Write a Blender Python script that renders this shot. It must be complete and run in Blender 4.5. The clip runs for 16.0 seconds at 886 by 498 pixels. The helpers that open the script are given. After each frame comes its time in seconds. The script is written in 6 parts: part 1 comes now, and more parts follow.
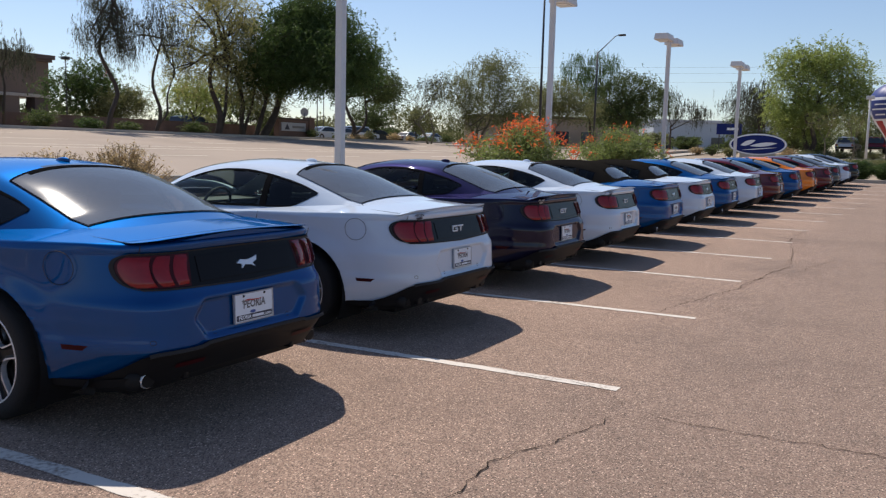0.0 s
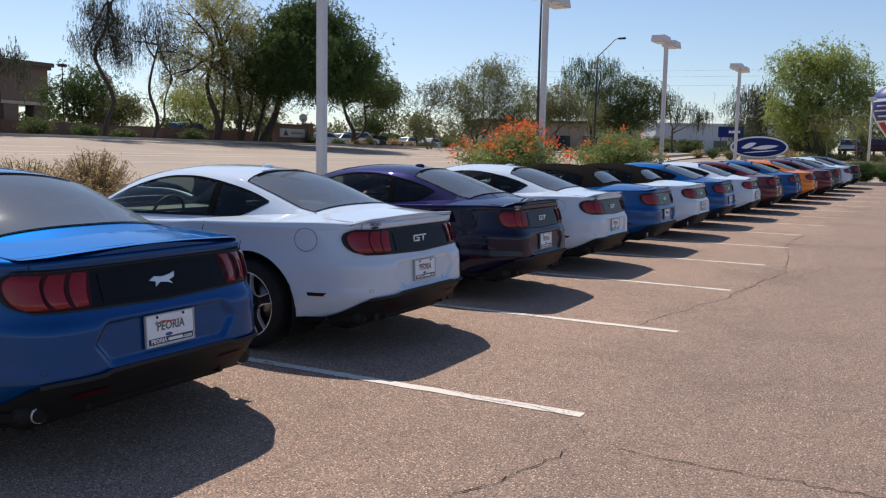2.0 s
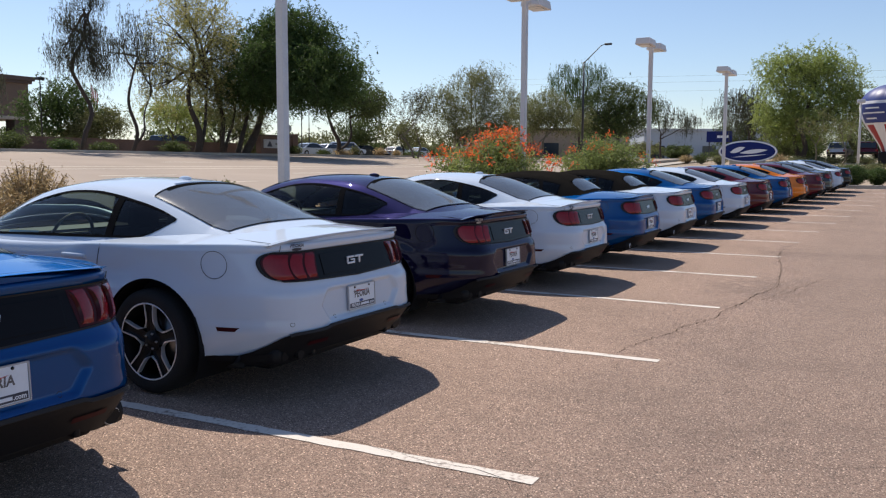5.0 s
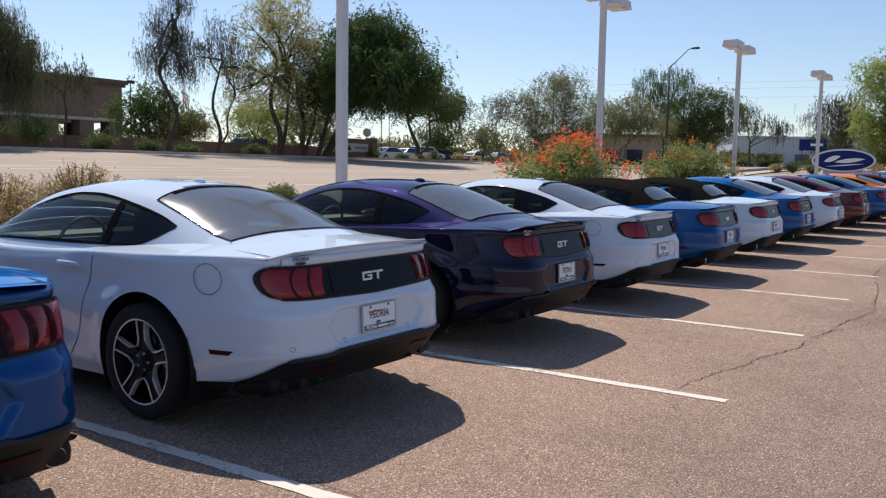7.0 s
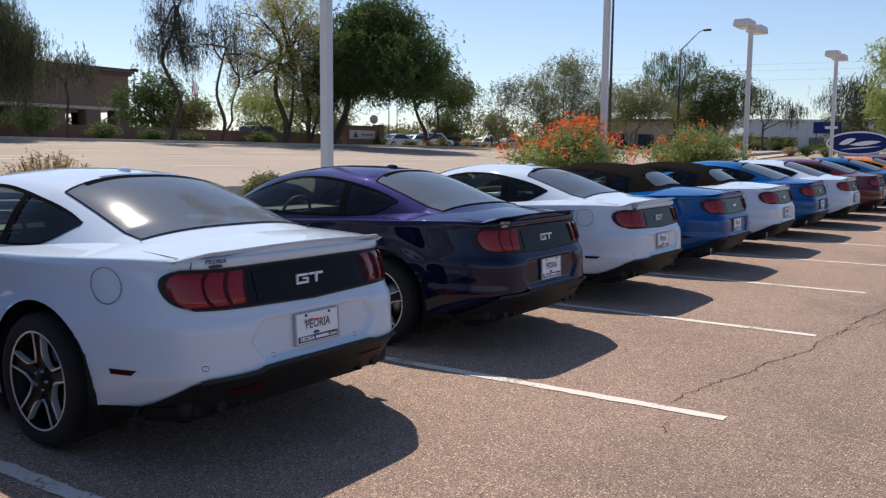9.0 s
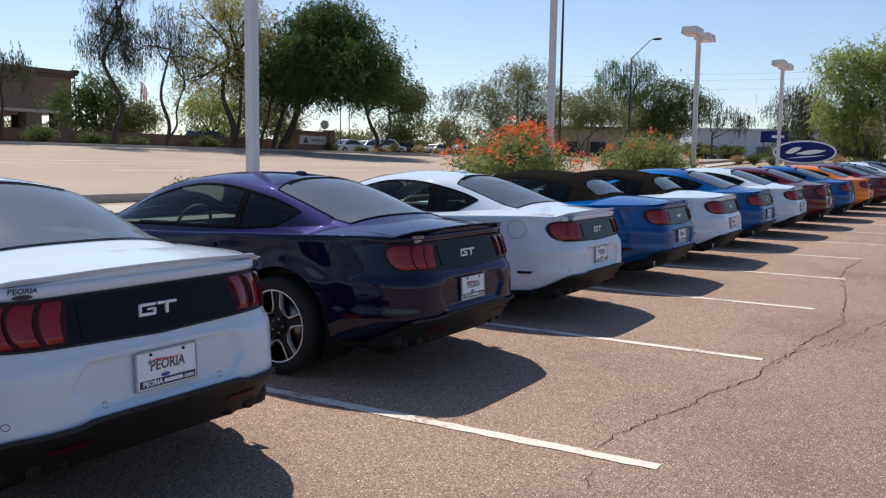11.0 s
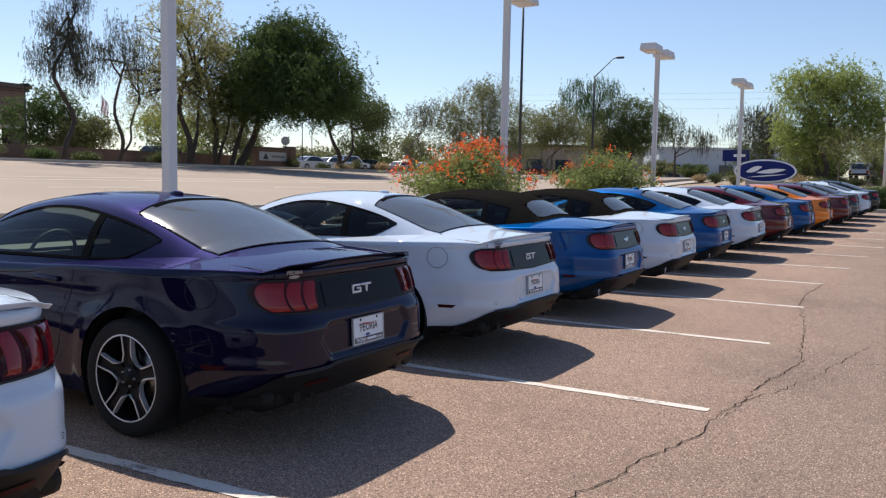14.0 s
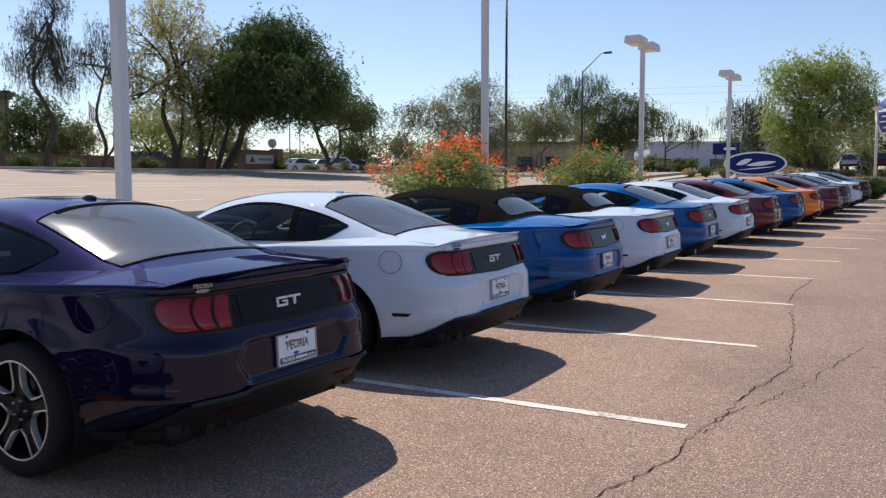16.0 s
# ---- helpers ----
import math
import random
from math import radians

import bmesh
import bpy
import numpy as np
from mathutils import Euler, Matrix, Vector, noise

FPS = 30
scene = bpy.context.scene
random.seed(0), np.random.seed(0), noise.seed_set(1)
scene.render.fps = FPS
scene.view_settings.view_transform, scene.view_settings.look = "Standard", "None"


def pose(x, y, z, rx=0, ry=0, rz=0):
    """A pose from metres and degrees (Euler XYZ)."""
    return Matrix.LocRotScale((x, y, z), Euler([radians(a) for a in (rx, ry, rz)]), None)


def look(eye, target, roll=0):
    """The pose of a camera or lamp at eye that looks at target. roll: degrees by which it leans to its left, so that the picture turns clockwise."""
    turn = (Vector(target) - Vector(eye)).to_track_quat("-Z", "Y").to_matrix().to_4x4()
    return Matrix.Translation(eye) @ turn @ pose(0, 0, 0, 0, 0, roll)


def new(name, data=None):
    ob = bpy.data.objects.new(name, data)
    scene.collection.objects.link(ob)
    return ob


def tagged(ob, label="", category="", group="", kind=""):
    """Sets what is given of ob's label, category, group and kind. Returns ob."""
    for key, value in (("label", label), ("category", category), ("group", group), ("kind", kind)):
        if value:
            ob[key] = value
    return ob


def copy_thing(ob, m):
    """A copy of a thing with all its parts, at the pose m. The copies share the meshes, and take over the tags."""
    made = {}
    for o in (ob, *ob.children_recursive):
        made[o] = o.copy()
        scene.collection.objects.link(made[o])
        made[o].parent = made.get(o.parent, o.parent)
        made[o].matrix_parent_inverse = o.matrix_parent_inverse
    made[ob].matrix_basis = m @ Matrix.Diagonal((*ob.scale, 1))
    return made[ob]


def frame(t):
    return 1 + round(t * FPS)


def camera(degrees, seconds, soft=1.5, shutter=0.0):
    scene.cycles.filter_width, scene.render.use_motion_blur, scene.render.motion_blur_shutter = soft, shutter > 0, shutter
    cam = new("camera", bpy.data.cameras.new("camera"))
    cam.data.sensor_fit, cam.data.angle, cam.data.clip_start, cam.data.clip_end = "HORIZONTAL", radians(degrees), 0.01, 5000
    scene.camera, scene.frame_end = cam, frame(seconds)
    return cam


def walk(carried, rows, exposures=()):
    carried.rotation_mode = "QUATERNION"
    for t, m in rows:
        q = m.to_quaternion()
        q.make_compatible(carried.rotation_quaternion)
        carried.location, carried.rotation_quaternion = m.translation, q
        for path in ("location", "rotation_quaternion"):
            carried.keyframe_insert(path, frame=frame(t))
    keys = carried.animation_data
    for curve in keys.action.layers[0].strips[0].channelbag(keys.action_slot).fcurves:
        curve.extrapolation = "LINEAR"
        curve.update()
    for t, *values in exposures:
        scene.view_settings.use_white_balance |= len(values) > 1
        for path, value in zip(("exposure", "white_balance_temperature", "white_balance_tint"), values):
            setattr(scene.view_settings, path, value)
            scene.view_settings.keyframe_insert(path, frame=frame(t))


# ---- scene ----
cam = camera(56.3, 16.0, soft=1.2, shutter=0.3)
PATH = [
    (0, (0.484, 0.302, 1.511), (-0.474, 2.041, 1.274), 1.5),
    (0.5, (0.409, 0.457, 1.513), (-0.496, 2.227, 1.299), 1.4),
    (1, (0.458, 0.596, 1.516), (-0.427, 2.378, 1.313), 2.1),
    (1.5, (0.528, 0.770, 1.514), (-0.408, 2.526, 1.316), 2.3),
    (2, (0.553, 0.885, 1.509), (-0.414, 2.620, 1.284), 1.1),
    (2.5, (0.498, 1.036, 1.502), (-0.443, 2.786, 1.270), 1.3),
    (3, (0.445, 1.184, 1.508), (-0.452, 2.957, 1.285), 1.1),
    (3.2, (0.444, 1.251, 1.496), (-0.448, 3.026, 1.271), 0.8),
    (5.3, (0.385, 2.009, 1.499), (-0.585, 3.747, 1.303), 0.4),
    (5.5, (0.373, 2.098, 1.494), (-0.613, 3.827, 1.304), 0.6),
    (6, (0.404, 2.319, 1.510), (-0.669, 3.996, 1.324), 1.6),
    (6.5, (0.399, 2.479, 1.502), (-0.741, 4.111, 1.310), 1.3),
    (7, (0.318, 2.672, 1.498), (-0.799, 4.320, 1.305), 1.0),
    (7.5, (0.277, 2.837, 1.495), (-0.806, 4.508, 1.303), 0.9),
    (8, (0.292, 3.060, 1.503), (-0.830, 4.705, 1.316), 1.6),
    (8.5, (0.283, 3.247, 1.497), (-0.893, 4.852, 1.298), 1.2),
    (9, (0.189, 3.452, 1.489), (-0.950, 5.081, 1.264), 0.5),
    (9.5, (0.148, 3.612, 1.494), (-0.933, 5.279, 1.272), 0.6),
    (9.7, (0.130, 3.703, 1.488), (-0.939, 5.379, 1.271), 1.1),
    (11.8, (0.009, 4.501, 1.487), (-1.030, 6.198, 1.282), 0.8),
    (12, (-0.001, 4.570, 1.495), (-1.044, 6.264, 1.291), 1.1),
    (12.5, (0.020, 4.738, 1.491), (-1.051, 6.414, 1.283), 1.0),
    (13, (-0.031, 4.920, 1.492), (-1.077, 6.612, 1.288), 0.6),
    (13.5, (-0.080, 5.097, 1.498), (-1.048, 6.838, 1.313), 0.6),
    (14, (-0.027, 5.244, 1.511), (-1.013, 6.975, 1.345), 1.1),
    (14.5, (0.019, 5.384, 1.510), (-1.041, 7.073, 1.354), 1.4),
    (15, (0.004, 5.529, 1.506), (-1.086, 7.198, 1.347), 1.0),
    (15.5, (-0.046, 5.711, 1.504), (-1.088, 7.411, 1.348), 0.1),
    (16, (-0.048, 5.900, 1.493), (-1.022, 7.639, 1.326), -0.1),
]
walk(cam, [(t, look(eye, target, roll)) for t, eye, target, roll in PATH], [(0.0, -0.06), (3.0, 0.02), (7.0, 0.06), (16.0, 0.15)])

# ---- light ----
SUN_TO = Vector((-0.60, 0.40, 1.02)).normalized()      # towards the sun
elevation = math.asin(SUN_TO.z)
azimuth = math.atan2(SUN_TO.x, SUN_TO.y)               # clockwise from +y
world = bpy.data.worlds.new("sky")
scene.world = world
world.use_nodes = True
wn = world.node_tree
sky = wn.nodes.new("ShaderNodeTexSky")
sky.sky_type, sky.sun_disc = "NISHITA", False
sky.sun_elevation, sky.sun_rotation = elevation, azimuth
sky.air_density, sky.dust_density, sky.ozone_density, sky.altitude = 1.0, 0.5, 1.2, 350
tint = wn.nodes.new("ShaderNodeMix")
tint.data_type, tint.blend_type = "RGBA", "MULTIPLY"
tint.inputs["Factor"].default_value, tint.inputs["B"].default_value = 1.0, (0.985, 1.0, 1.08, 1)
wn.links.new(sky.outputs[0], tint.inputs["A"])
wn.links.new(tint.outputs["Result"], wn.nodes["Background"].inputs[0])
wn.nodes["Background"].inputs[1].default_value = 0.112
sun_data = bpy.data.lights.new("sun", "SUN")
sun_data.energy, sun_data.angle, sun_data.color = 5.0, radians(0.55), (1.0, 0.91, 0.80)
sun = new("sun", sun_data)
sun.matrix_world = look(SUN_TO * 60, (0, 0, 0))


# ---- materials ----
def material(name, rgb, rough=0.6, metal=0.0, vary=0.25, scale=8.0, fine=60.0, bump=0.0, second=None, coat=0.0, spec=0.5, random_value=0.0, detail_scale=None):
    """A procedural material: base colour varied at two scales, with optional second tone, relief and clear coat."""
    m = bpy.data.materials.new(name)
    m.use_nodes = True
    n, l = m.node_tree.nodes, m.node_tree.links
    b = n["Principled BSDF"]
    b.inputs["Roughness"].default_value, b.inputs["Metallic"].default_value = rough, metal
    b.inputs["Coat Weight"].default_value, b.inputs["Coat Roughness"].default_value = coat, 0.03
    b.inputs["Specular IOR Level"].default_value = spec
    co = n.new("ShaderNodeTexCoord")
    big, small = n.new("ShaderNodeTexNoise"), n.new("ShaderNodeTexNoise")
    for node, s in ((big, scale), (small, fine)):
        node.inputs["Scale"].default_value, node.inputs["Detail"].default_value = s, 4
        l.new(co.outputs["Object"], node.inputs["Vector"])
    mix = n.new("ShaderNodeMix")
    mix.data_type = "RGBA"
    lo = [c * (1 - vary) for c in rgb]
    hi = second or [min(1, c * (1 + vary)) for c in rgb]
    mix.inputs["A"].default_value, mix.inputs["B"].default_value = (*lo, 1), (*hi, 1)
    add = n.new("ShaderNodeMath")
    add.operation = "MULTIPLY_ADD"
    add.inputs[1].default_value = 0.45
    l.new(small.outputs[0], add.inputs[0])
    half = n.new("ShaderNodeMath")
    half.operation = "MULTIPLY"
    half.inputs[1].default_value = 0.55
    l.new(big.outputs[0], half.inputs[0])
    l.new(half.outputs[0], add.inputs[2])
    ramp = n.new("ShaderNodeMapRange")
    ramp.inputs["From Min"].default_value, ramp.inputs["From Max"].default_value = 0.3, 0.7
    l.new(add.outputs[0], ramp.inputs["Value"])
    l.new(ramp.outputs[0], mix.inputs["Factor"])
    out = mix.outputs["Result"]
    if random_value:
        info, hsv = n.new("ShaderNodeObjectInfo"), n.new("ShaderNodeHueSaturation")
        geo = n.new("ShaderNodeNewGeometry")
        r = n.new("ShaderNodeMapRange")
        r.inputs["To Min"].default_value, r.inputs["To Max"].default_value = 1 - random_value, 1 + random_value
        l.new(geo.outputs["Random Per Island"], r.inputs["Value"])
        l.new(r.outputs[0], hsv.inputs["Value"])
        l.new(out, hsv.inputs["Color"])
        out = hsv.outputs[0]
    l.new(out, b.inputs["Base Color"])
    if bump:
        bp = n.new("ShaderNodeBump")
        bp.inputs["Strength"].default_value, bp.inputs["Distance"].default_value = bump, 0.02
        l.new(small.outputs[0], bp.inputs["Height"])
        l.new(bp.outputs[0], b.inputs["Normal"])
    return m


def leaf_material(name, rgb, vary=0.45):
    """Thin leaves: diffuse and translucent, varied leaf by leaf."""
    m = bpy.data.materials.new(name)
    m.use_nodes = True
    n, l = m.node_tree.nodes, m.node_tree.links
    b = n["Principled BSDF"]
    b.inputs["Roughness"].default_value = 0.6
    geo, hsv, r = n.new("ShaderNodeNewGeometry"), n.new("ShaderNodeHueSaturation"), n.new("ShaderNodeMapRange")
    hsv.inputs["Color"].default_value = (*rgb, 1)
    r.inputs["To Min"].default_value, r.inputs["To Max"].default_value = 1 - vary, 1 + vary
    l.new(geo.outputs["Random Per Island"], r.inputs["Value"])
    l.new(r.outputs[0], hsv.inputs["Value"])
    l.new(hsv.outputs[0], b.inputs["Base Color"])
    tr, mix = n.new("ShaderNodeBsdfTranslucent"), n.new("ShaderNodeMixShader")
    l.new(hsv.outputs[0], tr.inputs["Color"])
    mix.inputs[0].default_value = 0.5
    l.new(b.outputs[0], mix.inputs[1])
    l.new(tr.outputs[0], mix.inputs[2])
    l.new(mix.outputs[0], n["Material Output"].inputs[0])
    return m


def glass_material(name, tint, rough=0.0, ior=1.6, film=0.0):
    """Tinted car glass: see-through, with a mirror sheen that grows at a slant."""
    m = bpy.data.materials.new(name)
    m.use_nodes = True
    n, l = m.node_tree.nodes, m.node_tree.links
    n.remove(n["Principled BSDF"])
    t, g, f, mix = (n.new(k) for k in ("ShaderNodeBsdfTransparent", "ShaderNodeBsdfGlossy", "ShaderNodeFresnel", "ShaderNodeMixShader"))
    t.inputs[0].default_value = (*tint, 1)
    g.inputs["Roughness"].default_value = rough
    f.inputs["IOR"].default_value = ior
    l.new(f.outputs[0], mix.inputs[0])
    l.new(t.outputs[0], mix.inputs[1])
    l.new(g.outputs[0], mix.inputs[2])
    out = mix.outputs[0]
    if film:
        # bluish grey film: dust on the pane, and sky reflection painted in as colour
        dust_and_sheen, blend = n.new("ShaderNodeBsdfDiffuse"), n.new("ShaderNodeMixShader")
        dust_and_sheen.inputs[0].default_value = (0.34, 0.40, 0.49, 1)
        blend.inputs[0].default_value = film
        l.new(out, blend.inputs[1])
        l.new(dust_and_sheen.outputs[0], blend.inputs[2])
        out = blend.outputs[0]
    l.new(out, n["Material Output"].inputs[0])
    return m


def paint(name, rgb, flake=0.0, rough=0.35, coat=1.0):
    m = material(name, rgb, rough, flake, 0.04, 0.6, 900, 0.0, coat=coat, spec=0.0)
    b = m.node_tree.nodes["Principled BSDF"]
    b.inputs["Coat Roughness"].default_value = 0.02
    if flake:
        top = max(rgb)
        b.inputs["Specular Tint"].default_value = (*[0.50 + 0.50 * c / top for c in rgb], 1)
    return m


# ---- mesh helpers ----
def link_mesh(name, verts, faces, mat, parent=None, label="", smooth=True):
    me = bpy.data.meshes.new(name)
    me.from_pydata([tuple(v) for v in verts], [], faces)
    if smooth:
        me.shade_smooth()
    me.materials.append(mat)
    me.update()
    ob = new(name, me)
    if parent:
        ob.parent = parent
    if label:
        ob["label"] = label
    return ob


def part(name, bm, mat, parent, label="", smooth=False):
    """Links a bmesh as one mesh object under a thing or a part."""
    me = bpy.data.meshes.new(name)
    bm.to_mesh(me)
    bm.free()
    if smooth:
        me.shade_smooth()
    me.materials.append(mat)
    ob = new(name, me)
    ob.parent = parent
    if label:
        ob["label"] = label
    return ob


def box(bm, size, at, bevel=0.0, turn=None):
    """Adds a box, bevelled where asked, to a bmesh."""
    m = Matrix.Translation(at) @ (turn.to_4x4() if turn else Matrix()) @ Matrix.Diagonal((*size, 1))
    made = bmesh.ops.create_cube(bm, size=1, matrix=m)
    if bevel:
        edges = {e for v in made["verts"] for e in v.link_edges}
        bmesh.ops.bevel(bm, geom=list(edges), offset=bevel, segments=2, affect="EDGES", profile=0.6)
    return bm


def boxed(*boxes, bevel=0.0):
    bm = bmesh.new()
    for size, at in boxes:
        box(bm, size, at, bevel)
    return bm


def tube(points, radii, sides=8, close=True):
    """Verts and faces of a tapered tube along points."""
    verts, faces = [], []
    pts = [Vector(p) for p in points]
    for i, p in enumerate(pts):
        d = (pts[min(i + 1, len(pts) - 1)] - pts[max(i - 1, 0)]).normalized()
        a = d.orthogonal().normalized() if i == 0 else (a - d * a.dot(d)).normalized()
        b = d.cross(a)
        for k in range(sides):
            w = 2 * math.pi * k / sides
            verts.append(p + radii[i] * (math.cos(w) * a + math.sin(w) * b))
        if i:
            o = (i - 1) * sides
            faces += [(o + k, o + (k + 1) % sides, o + sides + (k + 1) % sides, o + sides + k) for k in range(sides)]
    if close:
        faces += [tuple(range(sides - 1, -1, -1)), tuple(range(len(verts) - sides, len(verts)))]
    return verts, faces


def lathe(profile, axis="y", steps=40):
    """Verts and faces of a profile of (radius, along) turned about an axis."""
    verts, faces, k = [], [], len(profile)
    for i in range(steps):
        w = 2 * math.pi * i / steps
        for r, h in profile:
            c, s = r * math.cos(w), r * math.sin(w)
            verts.append((c, h, s) if axis == "y" else (c, s, h))
        o, q = i * k, ((i + 1) % steps) * k
        faces += [(o + j, o + j + 1, q + j + 1, q + j) for j in range(k - 1)]
    return verts, faces


def grid_faces(rows, cols, flip=False):
    f = [(r * cols + c, r * cols + c + 1, (r + 1) * cols + c + 1, (r + 1) * cols + c) for r in range(rows - 1) for c in range(cols - 1)]
    return [q[::-1] for q in f] if flip else f


def thing(name, at, label, category, group="", kind="", rz=0.0):
    ob = new(name)
    ob.matrix_world = pose(*at, 0, 0, rz)
    return tagged(ob, label, category, group, kind)


def smooth_step(e0, e1, x):
    t = min(1.0, max(0.0, (x - e0) / (e1 - e0)))
    return t * t * (3 - 2 * t)


def curve_at(x, xs, ys):
    """A smooth (Catmull-Rom) curve through points, at x."""
    if x <= xs[0]:
        return ys[0]
    if x >= xs[-1]:
        return ys[-1]
    i = max(k for k in range(len(xs) - 1) if xs[k] <= x)
    h = xs[i + 1] - xs[i]
    slope = lambda k: 0.0 if k in (0, len(xs) - 1) else (ys[k + 1] - ys[k - 1]) / (xs[k + 1] - xs[k - 1])
    m0 = slope(i) if i else (ys[1] - ys[0]) / h
    m1 = slope(i + 1) if i + 1 < len(xs) - 1 else (ys[-1] - ys[-2]) / h
    t = (x - xs[i]) / h
    return (2*t**3 - 3*t**2 + 1) * ys[i] + (t**3 - 2*t**2 + t) * h * m0 + (3*t**2 - 2*t**3) * ys[i + 1] + (t**3 - t**2) * h * m1


def ground_z(x, y):
    """The lie of the land: the lot climbs gently away, and the land climbs towards and over the street."""
    yy = max(0.0, min(y, 62.0) - 10.0)
    lot = 0.00040 * yy * yy
    near = smooth_step(-32.0, -9.0, x)
    across = float(np.interp(-x, [7.5, 9.0, 13.0, 18.0, 25.0, 46.0, 60.0], [0.0, 0.10, 0.30, 0.52, 0.85, 2.15, 2.25]))
    z = lot * near + across
    return z + max(0.0, 2.3 - z) * smooth_step(45.0, 100.0, y) * smooth_step(40.0, 8.0, x)

def asphalt_material(name, base, chip, dark):
    """Worn asphalt: stone chips in a binder, with stains, pale patches and relief."""
    m = material(name, base, 0.88, 0, 0.24, 0.33, 7.0, 0.0)
    n, l = m.node_tree.nodes, m.node_tree.links
    b = n["Principled BSDF"]
    source = b.inputs["Base Color"].links[0].from_socket
    co = n.new("ShaderNodeTexCoord")
    chips, grit = n.new("ShaderNodeTexVoronoi"), n.new("ShaderNodeTexNoise")
    chips.inputs["Scale"].default_value = 150
    grit.inputs["Scale"].default_value, grit.inputs["Detail"].default_value = 260, 3
    for node in (chips, grit):
        l.new(co.outputs["Object"], node.inputs["Vector"])
    pick = n.new("ShaderNodeSeparateColor")
    l.new(chips.outputs["Color"], pick.inputs[0])
    for channel, low, high, colour in (("Red", 0.58, 0.92, chip), ("Green", 0.58, 0.92, dark)):
        r, mix = n.new("ShaderNodeMapRange"), n.new("ShaderNodeMix")
        r.inputs["From Min"].default_value, r.inputs["From Max"].default_value = low, high
        r.inputs["To Max"].default_value = 0.95
        mix.data_type = "RGBA"
        mix.inputs["B"].default_value = (*colour, 1)
        l.new(pick.outputs[channel], r.inputs["Value"])
        l.new(r.outputs[0], mix.inputs["Factor"])
        l.new(source, mix.inputs["A"])
        source = mix.outputs["Result"]
    specks, keep = n.new("ShaderNodeTexVoronoi"), n.new("ShaderNodeSeparateColor")
    specks.inputs["Scale"].default_value = 58
    l.new(co.outputs["Object"], specks.inputs["Vector"])
    l.new(specks.outputs["Color"], keep.inputs[0])
    near, some, both = (n.new("ShaderNodeMath") for _ in range(3))
    near.operation, near.inputs[1].default_value = "LESS_THAN", 0.26
    some.operation, some.inputs[1].default_value = "GREATER_THAN", 0.62
    both.operation = "MULTIPLY"
    l.new(specks.outputs["Distance"], near.inputs[0])
    l.new(keep.outputs["Red"], some.inputs[0])
    l.new(near.outputs[0], both.inputs[0])
    l.new(some.outputs[0], both.inputs[1])
    mix = n.new("ShaderNodeMix")
    mix.data_type = "RGBA"
    mix.inputs["B"].default_value = (*[min(0.75, c * 1.6) for c in chip], 1)
    l.new(both.outputs[0], mix.inputs["Factor"])
    l.new(source, mix.inputs["A"])
    source = mix.outputs["Result"]
    # broad worn and oily patches
    patch_noise, amount = n.new("ShaderNodeTexNoise"), n.new("ShaderNodeMapRange")
    patch_noise.inputs["Scale"].default_value, patch_noise.inputs["Detail"].default_value = 0.55, 6
    patch_noise.inputs["Roughness"].default_value = 0.62
    amount.inputs["From Min"].default_value, amount.inputs["From Max"].default_value = 0.50, 0.68
    amount.inputs["To Max"].default_value = 0.26
    shade = n.new("ShaderNodeMix")
    shade.data_type = "RGBA"
    shade.inputs["B"].default_value = (*dark, 1)
    l.new(co.outputs["Object"], patch_noise.inputs["Vector"])
    l.new(patch_noise.outputs[0], amount.inputs["Value"])
    l.new(amount.outputs[0], shade.inputs["Factor"])
    l.new(source, shade.inputs["A"])
    source = shade.outputs["Result"]
    # the stalls are bleached paler than the oily lane beside them
    where, edge = n.new("ShaderNodeSeparateXYZ"), n.new("ShaderNodeMath")
    l.new(co.outputs["Object"], where.inputs[0])
    edge.operation, edge.inputs[1].default_value = "MULTIPLY_ADD", 1.6
    l.new(patch_noise.outputs[0], edge.inputs[0])
    l.new(where.outputs["X"], edge.inputs[2])
    bleach, pale = n.new("ShaderNodeMapRange"), n.new("ShaderNodeMix")
    bleach.inputs["From Min"].default_value, bleach.inputs["From Max"].default_value = 0.1, -1.0
    pale.data_type, pale.blend_type = "RGBA", "MULTIPLY"
    pale.inputs["B"].default_value = (1.20, 1.175, 1.15, 1)
    l.new(edge.outputs[0], bleach.inputs["Value"])
    l.new(bleach.outputs[0], pale.inputs["Factor"])
    l.new(source, pale.inputs["A"])
    source = pale.outputs["Result"]
    l.new(source, b.inputs["Base Color"])
    bump, height = n.new("ShaderNodeBump"), n.new("ShaderNodeMath")
    height.operation = "ADD"
    l.new(chips.outputs["Distance"], height.inputs[0])
    l.new(grit.outputs[0], height.inputs[1])
    bump.inputs["Strength"].default_value, bump.inputs["Distance"].default_value = 0.9, 0.006
    l.new(height.outputs[0], bump.inputs["Height"])
    l.new(bump.outputs[0], b.inputs["Normal"])
    return m


def line_material():
    """Sun-bleached line paint worn through to the asphalt in spots."""
    m = material("line_paint", (0.26, 0.20, 0.16), 0.75, 0, 0.0, 2.2, 34, 0.3, second=(0.66, 0.60, 0.535))
    ramp = m.node_tree.nodes["Map Range"]
    ramp.inputs["From Min"].default_value, ramp.inputs["From Max"].default_value = 0.36, 0.47
    return m


